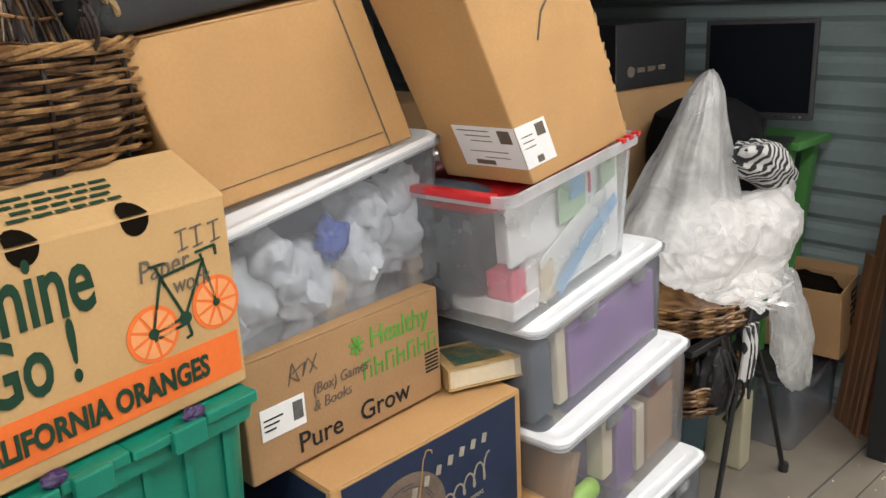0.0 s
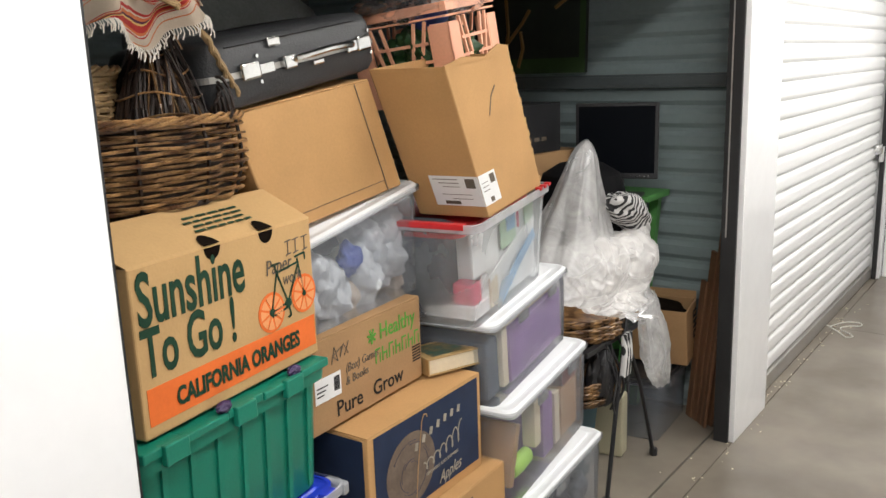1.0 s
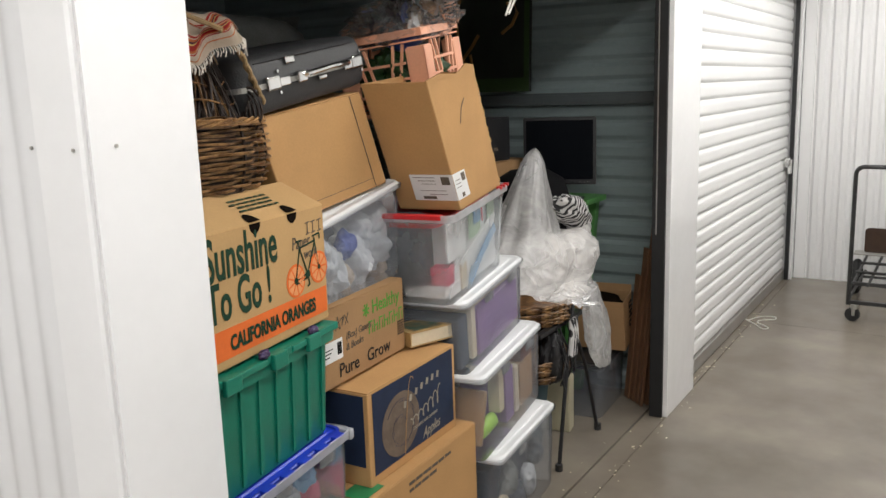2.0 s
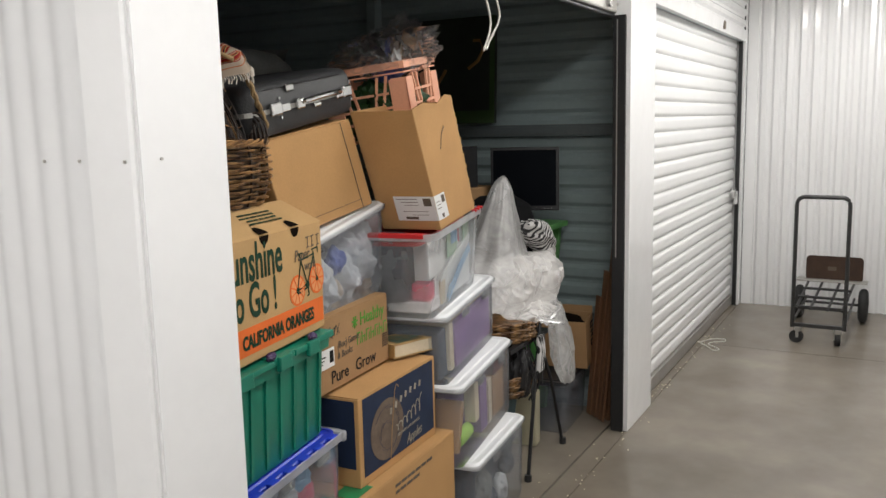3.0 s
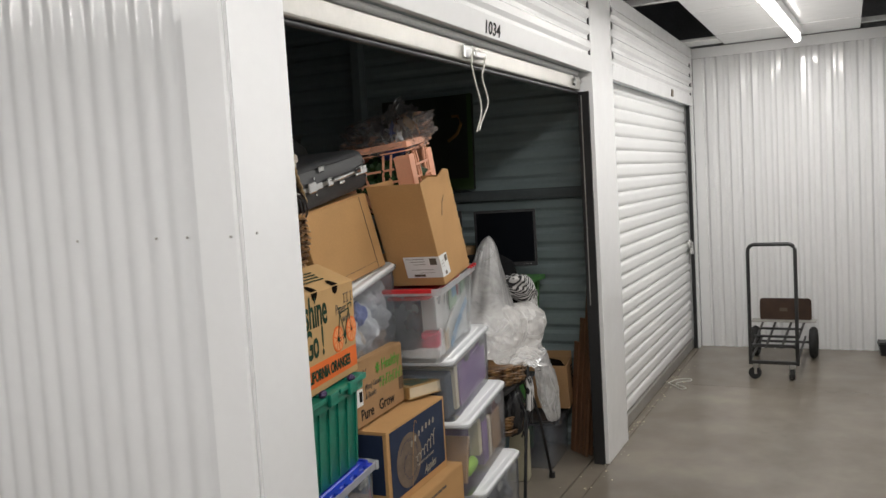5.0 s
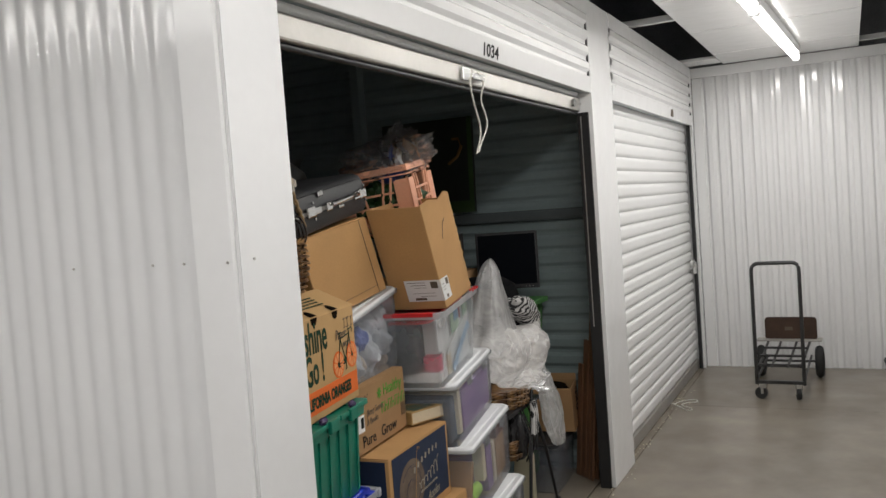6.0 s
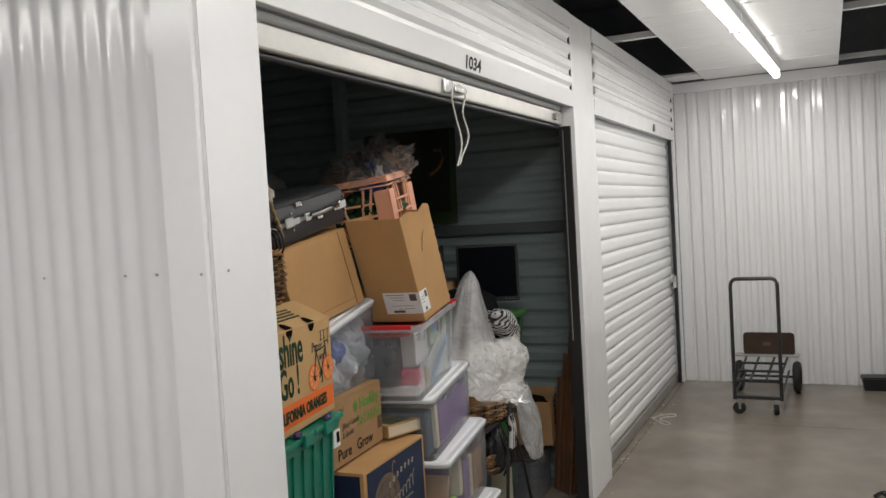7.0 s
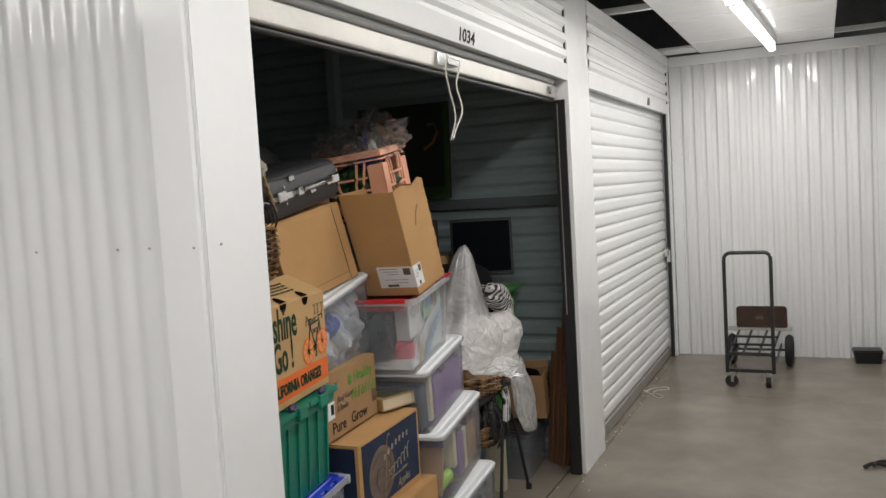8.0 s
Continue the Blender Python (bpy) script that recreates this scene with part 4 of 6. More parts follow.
# wicker basket with its contents
def weave(name, parent, mat, cx, cy, rx, ry, z0, z1, rows, stakes, r=0.0055, bulge=0.06, wob=0.006, seed=1, label=""):
    n = stakes * 6
    for i in range(rows):
        bm = bmesh.new()
        s = (i + 0.5) / rows
        z = z0 + (z1 - z0) * s
        k = 1 + bulge * math.sin(s * math.pi) - 0.05 * (1 - s)
        pts = []
        for j in range(n):
            a = 2 * math.pi * j / n
            w = wob * math.cos(a * stakes + math.pi * (i % 2))
            jz = 0.004 * noise.noise(Vector((a * 2.2, i * 1.7, seed)))
            pts.append((cx + (rx * k + w) * math.cos(a), cy + (ry * k + w) * math.sin(a), z + jz))
        tube(bm, pts, r * random.uniform(0.75, 1.2), 5, closed=True)
        part("strand", bm, mat, parent, label, smooth=True)
    for j in range(stakes):
        a = 2 * math.pi * (j + 0.5) / stakes
        c, s_ = math.cos(a), math.sin(a)
        pts = [(cx + rx * (1 + bulge * math.sin(q * math.pi) - 0.05 * (1 - q)) * c, cy + ry * (1 + bulge * math.sin(q * math.pi) - 0.05 * (1 - q)) * s_, z0 + (z1 - z0) * q) for q in (0, 0.25, 0.5, 0.75, 1)]
        part("stake", tube(bmesh.new(), pts, 0.004, 5), WICKER_DARK if mat == WICKER else mat, parent)


def rim(parent, mat, cx, cy, rx, ry, z, r=0.008, turns=3, lift=0.0):
    bm = bmesh.new()
    for q in range(turns):
        pts = []
        for j in range(56):
            a = 2 * math.pi * j / 56
            tw = 0.008 * math.cos(a * 9 + q * 2 * math.pi / turns)
            tz = 0.007 * math.sin(a * 9 + q * 2 * math.pi / turns)
            pts.append((cx + (rx + tw) * math.cos(a), cy + (ry + tw) * math.sin(a), z + tz + lift * (0.5 - 0.5 * math.cos(a))))
        tube(bm, pts, r * 0.75, 5, closed=True)
    return part("rim", bm, mat, parent, "twisted wicker rim", smooth=True)


BASKET_Z = 1.378
basket = thing("wicker_basket", pose(-0.315, 2.025, BASKET_Z, 0, 0, 6), "brown wicker basket holding cloth and twig ornaments", "basket")
weave("woven_side", basket, WICKER, 0, 0, 0.262, 0.20, 0.0, 0.158, 17, 11, 0.0034, wob=0.0115)
# added liner: its colour gives the shade between the strands
part("shade_liner", loft(bmesh.new(), [[(r * 0.255 * math.cos(2 * math.pi * k / 40), r * 0.20 * math.sin(2 * math.pi * k / 40), z) for k in range(40)] for r, z in ((0.91, 0.0), (0.97, 0.08), (0.955, 0.155))], True, False), GAP_SHADE, basket, "near-black liner added for the shade between strands", smooth=True)
rim(basket, WICKER, 0, 0, 0.268, 0.205, 0.163, 0.0052, 4)
part("base", tube(bmesh.new(), ((0, 0, -0.004), (0, 0, 0.008)), 0.19, 20), WICKER_DARK, basket)
def cane_handle():
    """Two cane strands twisted round each other from the rim up behind the cloth."""
    path = [Vector(p) for p in ((0.205, -0.118, 0.15), (0.172, -0.165, 0.205), (0.128, -0.175, 0.255), (0.085, -0.18, 0.315), (0.03, -0.17, 0.375), (-0.05, -0.12, 0.41))]
    for q in range(2):
        pts = []
        for i in range(len(path) - 1):
            for k in range(8):
                a = (i * 8 + k) * 0.9 + q * math.pi
                pts.append(path[i].lerp(path[i + 1], k / 8) + Vector((0.005 * math.cos(a), 0.005 * math.sin(a), 0.003 * math.sin(a))))
        part("handle_strand", tube(bmesh.new(), pts, 0.005, 6), STRAW, basket, "pale twisted cane handle", smooth=True)


cane_handle()

straw = thing("straw_basket", pose(-0.43, 2.07, BASKET_Z + 0.012, 0, 0, 0), "pale straw basket nested inside the wicker basket", "basket")
weave("woven_side", straw, STRAW, 0, 0, 0.135, 0.11, 0.0, 0.24, 20, 22, 0.006, bulge=0.02, wob=0.003, seed=4)
rim(straw, STRAW, 0, 0, 0.137, 0.112, 0.247, 0.007)


def twig_cone():
    """A horn of bundled twigs, lying with its dark mouth towards the side."""
    t = thing("twig_cone", pose(-0.262, 1.945, BASKET_Z + 0.125, 0, 0, 0), "dark twig horn woven from thin branches in the basket", "ornament")
    rng = random.Random(5)
    core = [[(0.088 * (1 - s) * math.cos(q) + 0.012 * s, 0.062 * (1 - s) * math.sin(q) + 0.04 * s, 0.215 * s) for q in (2 * math.pi * j / 20 for j in range(20))] for s in (0.0, 0.3, 0.6, 0.9)]
    # added core, coloured as the shade seen between the twigs
    part("core", loft(bmesh.new(), core), GAP_SHADE, t, "near-black core added for the shade between twigs", smooth=True)
    for k in range(230):
        bm = bmesh.new()
        a = rng.uniform(0, 2 * math.pi)
        tip = Vector((0.015 + rng.uniform(-0.03, 0.03), 0.03 + rng.uniform(-0.02, 0.02), 0.225 + rng.uniform(-0.05, 0.015)))
        base = Vector((0.105 * math.cos(a), 0.078 * math.sin(a), rng.uniform(-0.04, 0.02)))
        mid = base.lerp(tip, 0.5) + Vector((math.cos(a), math.sin(a), 0)) * rng.uniform(0.008, 0.022)
        tube(bm, (base, base.lerp(mid, 0.5) + Vector((math.cos(a), math.sin(a), 0)) * 0.005, mid, tip), rng.uniform(0.0018, 0.0040), 4)
        part("twig", bm, WICKER if k % 5 == 0 else WICKER_DARK, t, smooth=True)
    for i in range(5):
        bm = bmesh.new()
        s = i / 5
        r0 = 0.118 * (1 - s) + 0.02
        pts = [(r0 * math.cos(q) + 0.012 * s, 0.75 * r0 * math.sin(q) + 0.03 * s, 0.21 * s + 0.008 * math.sin(q * 3 + i)) for q in (2 * math.pi * j / 26 for j in range(26))]
        tube(bm, pts, 0.0022, 4, closed=True)
        part("binding", bm, WICKER, t, smooth=True)
    # round coiled mouth at the side
    for i in range(6):
        r0 = 0.018 + 0.008 * i
        pts = [(0.085 + 0.004 * math.sin(q * 3 + i), -0.035 - 0.006 * i + r0 * 0.7 * math.cos(q), 0.06 + r0 * math.sin(q) + 0.004 * math.sin(q * 4 + i)) for q in (2 * math.pi * j / 22 for j in range(22))]
        part("coil", tube(bmesh.new(), pts, 0.0035, 4, closed=True), WICKER_DARK, t, smooth=True)
    return t


twig_cone()


def cloth():
    """A woven cloth draped in soft folds, its fringed hem hanging over the horn."""
    t = thing("striped_cloth", pose(-0.345, 1.985, 1.672, 0, 0, 0), "crumpled cream cotton cloth with red and orange stripes over the basket", "cloth")
    nu, nv = 64, 56
    bm = bmesh.new()
    uvl = bm.loops.layers.uv.new("weave")

    def at(u, v):
        # u along the hem, v from the top fold down to the hem
        fold = 0.026 * math.sin(u * 11 + 2.2 * v + 1.6 * noise.noise(Vector((u * 2, v * 2, 3)))) * (0.35 + 0.65 * v)
        soft = 0.030 * noise.noise(Vector((u * 3.2, v * 3.2, 7))) + 0.012 * noise.noise(Vector((u * 8, v * 8, 1)))
        x = -0.14 + 0.275 * u + 0.012 * math.sin(v * 9 + u * 4) + 0.02 * v
        y = 0.10 - 0.22 * math.sin(min(1.0, v * 1.15) * math.pi / 2) + fold + soft
        z = 0.165 + 0.03 * math.sin(u * 5) - 0.155 * v ** 1.35 * (0.75 + 0.25 * math.sin(u * 4.2 + 0.5)) - 0.02 * u * v + 0.03 * math.sin(u * 9) * v + soft
        return Vector((x, y, z))

    grid = [[bm.verts.new(at(i / nu, j / nv)) for i in range(nu + 1)] for j in range(nv + 1)]
    for j in range(nv):
        for i in range(nu):
            f = bm.faces.new((grid[j][i], grid[j][i + 1], grid[j + 1][i + 1], grid[j + 1][i]))
            for loop, (a, b) in zip(f.loops, ((i, j), (i + 1, j), (i + 1, j + 1), (i, j + 1))):
                loop[uvl].uv = (3.4 * b / nv + 0.9 * a / nu + 0.1 * math.sin(3.0 * a / nu), a / nu)
    bmesh.ops.solidify(bm, geom=bm.faces[:], thickness=0.002)
    part("drape", bm, STRIPED, t, smooth=True)
    rng = random.Random(4)
    fringe = bmesh.new()
    for k in range(90):
        p = at(k / 90, 1.0)
        q = p + Vector((rng.uniform(-0.006, 0.006), -0.004, -0.016 + rng.uniform(-0.008, 0.006)))
        tube(fringe, (p, p.lerp(q, 0.5) + Vector((0.002, -0.002, 0)), q), 0.0014, 4)
    tagged(part("fringe", fringe, CLOTH, t, "cream cotton fringe"), kind="stuff")
    return t


cloth()


def blue_plate():
    t = thing("blue_plate", pose(-0.40, 2.19, BASKET_Z + 0.215, 68, 0, 8), "blue glazed plate with pale blossom pattern standing in the basket", "plate")
    rings = [[(r * math.cos(2 * math.pi * k / 40), r * math.sin(2 * math.pi * k / 40), z) for k in range(40)] for r, z in ((0.06, -0.004), (0.10, 0.0), (0.155, 0.02), (0.158, 0.024), (0.10, 0.006), (0.06, 0.002))]
    part("dish", loft(bmesh.new(), rings), BLUE_GLAZE, t, smooth=True)
    for k in range(12):
        a = 2 * math.pi * k / 12
        bm = bmesh.new()
        for q in range(5):
            b = 2 * math.pi * q / 5
            x, y = 0.13 * math.cos(a) + 0.006 * math.cos(b), 0.13 * math.sin(a) + 0.006 * math.sin(b)
            tube(bm, ((x, y, 0.0175), (x, y, 0.0195)), 0.004, 6)
        part("blossom", bm, PAPER, t, "white blossom")
    return t


blue_plate()

# ---- second stack: cartons, bin, leaning box, suitcase ----
low = carton("carton", pose(-0.012, 1.70, 0.0, 0, 0, 2.5), 0.625, 0.42, 0.488, CARD, "brown cardboard carton with black print and green tape")
bm = bmesh.new()
rng = random.Random(11)
for r, z in enumerate((0.452, 0.430)):
    x = 0.20
    while x < 0.42 - 0.06 * r:
        wd = rng.uniform(0.02, 0.05)
        strip(bm, x, x + wd, z, z + 0.010)
        x += wd + 0.005
part("print_block", bm, INK_GREY, low, "small black print")
part("tape", boxes((-0.0015, -0.0005, 0.02, 0.14, 0.46, 0.488), (0.0, 0.10, 0.02, 0.10, 0.4945, 0.4955)), TAPE_GREEN, low, "green packing tape")


def fruit_carton():
    w, d, h = 0.50, 0.37, 0.278
    c = carton("fruit_carton", pose(0.055, 1.745, 0.494, 0, 0, 2.6), w, d, h, CARD, "cardboard fruit carton with dark blue printed sides")
    part("blue_panel", strip(bmesh.new(), 0.022, w - 0.018, 0.028, h - 0.004), NAVY, c, "dark blue printed panel")
    part("blue_panel", boxes((-0.0012, -0.0004, 0.014, d - 0.014, 0.06, h - 0.006)), NAVY, c, "dark blue printed panel")
    bm = bmesh.new()
    disc(bm, 0.165, 0.135, 0.098, y=-0.0022, n=40, squash=1.05)
    fruit = part("fruit_print", bm, FRUIT, c, "printed round fruit")
    bm = bmesh.new()
    for k in range(9):
        a = 0.4 + k * 0.9
        rr = 0.03 + 0.007 * k
        stroke(bm, [(0.165 + rr * math.cos(a + q * 0.25), 0.125 + rr * math.sin(a + q * 0.25)) for q in range(6)], 0.0009, y=-0.003)
    part("hatching", bm, NAVY, fruit)
    # stalk, an arc of small capitals worn to bars, and two script words
    bm = bmesh.new()
    stroke(bm, ((0.178, 0.030), (0.190, 0.12), (0.205, 0.20), (0.214, 0.245), (0.224, 0.262), (0.236, 0.258), (0.238, 0.250)), 0.0028, y=-0.0032)
    part("stalk_print", bm, CARD_DULL, c, "pale printed stalk")
    for k in range(7):
        a = k / 6
        x, z = 0.185 + 0.195 * a, 0.176 + 0.034 * a + 0.010 * math.sin(a * math.pi)
        bm = bmesh.new()
        stroke(bm, ((x, z), (x + 0.005, z + 0.020)), 0.013, y=-0.0032)
        part("letter_bar", bm, FRUIT_PALE, c, "pale printed letter bar")
    for x0, z0, high, wide in ((0.215, 0.105, 0.080, 0.18),):
        bm = bmesh.new()
        pts = []
        for k in range(61):
            a = k / 60
            pts.append((x0 + wide * a + 0.008 * math.sin(a * 38), z0 + 0.020 * a + high * (0.30 + 0.45 * a * a) * (0.5 + 0.5 * math.cos(a * 38))))
        stroke(bm, pts, 0.0042, y=-0.0032)
        part("script_print", bm, FRUIT_PALE, c, "pale printed script strokes")
    lettering("small_print", "GROWERS AND SHIPPERS", 0.013, FRUIT_PALE, c, pose(0.225, -0.0032, 0.088, 0, -3, 0), 0, 1.0)
    lettering("fruit_name", "Apples", 0.048, FRUIT_PALE, c, pose(0.282, -0.0032, 0.040, 0, -4, 0), 0.0, 0.8, 0.45)
    return c


fruit_carton()


def grow_carton():
    w, d, h = 0.47, 0.36, 0.226
    c = carton("carton", pose(-0.040, 1.835, 0.7865, 0, 0, 4.6), w, d, h, CARD_DULL, "brown cardboard carton with green and black print under a clear bin")
    lettering("print", "Healthy", 0.060, INK_LIME, c, pose(0.282, -0.0014, 0.163), 0.0006, 0.85)
    lettering("print", "Pure", 0.056, INK_BLACK, c, pose(0.100, -0.0014, 0.022), 0.0003, 0.98)
    lettering("print", "Grow", 0.056, INK_BLACK, c, pose(0.245, -0.0014, 0.022), 0.0003, 0.98)
    for k in range(7):
        x = 0.262 + k * 0.029
        bm = bmesh.new()
        strip(bm, x, x + 0.005, 0.103, 0.142)
        strip(bm, x + 0.005, x + 0.020, 0.137 - 0.017 * (k % 2), 0.142 - 0.017 * (k % 2))
        strip(bm, x + 0.018, x + 0.022, 0.103, 0.128)
        part("green_bar", bm, INK_LIME, c, "green printed bar")
    bm = bmesh.new()
    for a in range(7):
        stroke(bm, ((0.250, 0.178), (0.250 + 0.018 * math.cos(a * 0.9 + 0.2), 0.180 + 0.020 * math.sin(a * 0.9 + 0.2))), 0.006)
    part("leaf_mark", bm, INK_LIME, c, "green printed leaf mark")
    bm = bmesh.new()
    stroke(bm, ((0.092, 0.158), (0.104, 0.198), (0.116, 0.160), (0.096, 0.176), (0.132, 0.192), (0.124, 0.166), (0.138, 0.196), (0.156, 0.168)), 0.0022)
    stroke(bm, ((0.158, 0.198), (0.140, 0.166)), 0.0022)
    part("marker_mark", bm, INK_GREY, c, "faded marker strokes")
    lettering("handwriting", "(Box) Games", 0.031, INK_GREY, c, pose(0.142, -0.0014, 0.120, 0, -2, 0), 0, 0.8, 0.2)
    lettering("handwriting", "& Books", 0.031, INK_GREY, c, pose(0.140, -0.0014, 0.088, 0, -2, 0), 0, 0.85, 0.2)
    lab = part("shipping_label", strip(bmesh.new(), 0.028, 0.122, 0.076, 0.135, y=-0.0016), PAPER, c, "white shipping label")
    bm = bmesh.new()
    for k in range(9):
        strip(bm, 0.096 + k * 0.0024, 0.0972 + k * 0.0024, 0.09, 0.126, y=-0.0024)
    for k in range(3):
        strip(bm, 0.034, 0.074 - 0.008 * k, 0.112 - 0.010 * k, 0.115 - 0.010 * k, y=-0.0024)
    part("bar_print", bm, INK_BLACK, lab)
    bm = bmesh.new()
    for k in range(6):
        strip(bm, 0.425, 0.462, 0.055 + 0.008 * k, 0.059 + 0.008 * k)
    part("print_block", bm, INK_BLACK, c, "small black print")
    return c


grow_carton()


def book(m, label):
    b = thing("book", m, label, "book")
    part("page_block", boxes((0.004, 0.186, 0.003, 0.121, 0.003, 0.036), bevel=0.002), CREAM, b, "cream page block")
    part("cover", boxes((0, 0.19, 0, 0.125, 0, 0.003), (0, 0.19, 0, 0.125, 0.036, 0.039), (0, 0.004, 0, 0.125, 0.003, 0.036), bevel=0.001), material("ochre_cover", (0.58, 0.38, 0.16), 0.4, vary=0.25, scale=20, bump=0.02), b, "printed ochre paperback cover")
    part("cover_picture", boxes((0.02, 0.13, 0.015, 0.11, 0.0392, 0.0398)), material("dark_green_picture", (0.03, 0.16, 0.13), 0.35, vary=0.7, scale=38, bump=0, vary2=(0.40, 0.24, 0.08)), b, "dark green and ochre cover picture")
    part("title_block", boxes((0.135, 0.182, 0.012, 0.112, 0.0392, 0.0398)), material("ochre_cover", (0.62, 0.36, 0.10), 0.4, vary=0.2, scale=20, bump=0), b, "ochre title panel")
    return b


book(pose(0.428, 1.850, 0.787, 0, 0, -20) @ Matrix.Diagonal((1.06, 1.0, 1.25, 1)), "worn paperback book lying on the fruit carton")

BIN1 = pose(0.0, 1.850, 1.020, 0, 0, 7.0)
clear_bin = storage_bin("storage_bin", BIN1 @ pose(-0.05, 0.0, 0.0), 0.545, 0.40, 0.292, CLEAR, WHITE_LID, "clear plastic bin with bent white lid full of wrapped bundles", sag=0.082, handles=False)


def bundle(m, size, mat, seed, label, group="bundles in the clear bin", rough=0.35):
    return solo("wrapped_parcel", soft_lump(size, seed), mat, m, label, "bundle", group, smooth=True)


for n, (x, y, z, s, mt) in enumerate(((0.06, 0.10, 0.08, 0.085, BAG_WHITE), (0.18, 0.085, 0.075, 0.078, BAG_WHITE), (0.30, 0.085, 0.08, 0.08, BAG_WHITE), (0.415, 0.09, 0.10, 0.085, BAG_WHITE), (0.245, 0.055, 0.150, 0.042, BAG_BLUE), (0.11, 0.085, 0.145, 0.06, BAG_WHITE), (0.34, 0.08, 0.165, 0.065, BAG_WHITE), (0.44, 0.07, 0.185, 0.055, BAG_WHITE), (0.36, 0.25, 0.10, 0.10, BEIGE_WRAP), (0.15, 0.26, 0.10, 0.10, BAG_WHITE), (0.01, 0.09, 0.06, 0.06, BAG_WHITE), (0.24, 0.09, 0.05, 0.06, BEIGE_WRAP), (0.47, 0.10, 0.06, 0.06, BEIGE_WRAP))):
    bundle(BIN1 @ pose(x - 0.01, y, z * (0.80 + 0.35 * x), 0, 0, n * 50), (s, s * 0.75, s), mt, n + 1, "blue plastic parcel in the clear bin" if mt == BAG_BLUE else "white plastic parcel in the clear bin")

# added backing: makes the bin's upper part look dark behind the parcels
bm = loft(bmesh.new(), [ring_at(0.475, 0.20, 0.05, i, z) for i, z in ((0.01, 0.0), (0.0, 0.02), (0.0, 0.17), (0.02, 0.185))])
for v in bm.verts:
    v.co.z *= 1 + 0.42 * v.co.x / 0.475
solo("dark_backing", bm, DIM_CLOTH, BIN1 @ pose(-0.015, 0.165, 0.006), "blue-grey backing added for the dark seen through the clear bin", "blanket", "bundles in the clear bin", smooth=True)
flat = carton("carton", pose(-0.035, 1.895, 1.262, 0, -7, 2.5), 0.465, 0.16, 0.285, CARD, "plain brown carton leaning on top of the white-lidded bin", sx=-0.21, sy=0.06)
bm = bmesh.new()
stroke(bm, ((0.405, 0.0), (0.405, 0.285)), 0.003)
stroke(bm, ((0.0, 0.03), (0.40, 0.03)), 0.0012)
decal(flat, "seam", bm, INK_GREY, "dark edge seam", -0.21, 0.06)


def suitcase():
    w, d, h = 0.590, 0.34, 0.148
    s = thing("suitcase", pose(-0.183, 1.865, 1.540, -2, -8.3, 7.0), "charcoal hard-shell suitcase with chrome latches lying on a carton", "suitcase")
    for z0, z1, nm in ((0.0, 0.068, "lower_shell"), (0.074, h, "upper_shell")):
        part(nm, loft(bmesh.new(), [ring_at(w, d, 0.05, i, z, 8) for i, z in (((0.030, z0), (0.012, z0 + 0.006), (0.003, z0 + 0.022), (0.0, z1)) if nm == "lower_shell" else ((0.0, z0), (0.003, z1 - 0.030), (0.010, z1 - 0.012), (0.022, z1 - 0.003), (0.04, z1)))]), LEATHER, s, smooth=True)
    part("metal_band", loft(bmesh.new(), [ring_at(w, d, 0.05, -0.002, 0.064, 8), ring_at(w, d, 0.05, -0.002, 0.077, 8)]), GALV, s, "steel closing band")
    for x in (0.106, 0.518):
        l = part("latch", boxes((x - 0.034, x + 0.022, -0.014, -0.002, 0.055, 0.092), bevel=0.006), CHROME, s, "chrome latch")
        part("latch_plate", boxes((x + 0.024, x + 0.072, -0.007, -0.002, 0.060, 0.082), bevel=0.002), CHROME, l) if x < 0.3 else part("latch_plate", boxes((x - 0.075, x - 0.036, -0.007, -0.002, 0.060, 0.082), bevel=0.002), CHROME, l)
        for z in (0.046, 0.100):
            part("rivet", tube(bmesh.new(), ((x + 0.026, -0.004, z), (x + 0.026, 0.002, z)), 0.0045, 8), CHROME, l)
    hnd = part("handle", tube(bmesh.new(), ((0.235, -0.004, 0.074), (0.24, -0.020, 0.078), (0.26, -0.030, 0.080), (0.345, -0.032, 0.083), (0.43, -0.030, 0.080), (0.448, -0.020, 0.078), (0.452, -0.004, 0.074)), 0.008, 8), CHROME, s, "chrome carrying handle", smooth=True)
    for x in (0.205, 0.436):
        part("handle_mount", boxes((x, x + 0.040, -0.016, -0.002, 0.058, 0.088), bevel=0.004), CHROME, hnd)
    part("lock_plate", boxes((0.172, 0.212, -0.005, -0.0005, 0.112, 0.132), bevel=0.004), CHROME, s, "small chrome lock plate")
    part("lock_plate", boxes((0.31, 0.35, -0.008, -0.001, 0.050, 0.064), bevel=0.004), CHROME, s, "small chrome lock plate")
    for z in (0.026, 0.128):
        part("stitching", tube(bmesh.new(), [(x, 0.0042, z) for x in (0.05, 0.2, 0.35, 0.50)], 0.0014, 4), BLACK, s)
    return s


suitcase()
solo("padded_bag", loft(bmesh.new(), [ring_at(0.66, 0.20, 0.09, i, z, 8) for i, z in ((0.02, 0.0), (0.0, 0.06), (0.0, 0.40), (0.02, 0.48), (0.055, 0.52), (0.10, 0.535))]), PAD_GREY, pose(-0.02, 2.29, 1.319, 0, 0, 3), "dark grey padded bag behind the suitcase", "bag", smooth=True)
carton("carton", pose(0.05, 2.34, 0.0), 0.85, 0.5, 1.315, CARD_DULL, "tall brown carton standing behind the stacks")

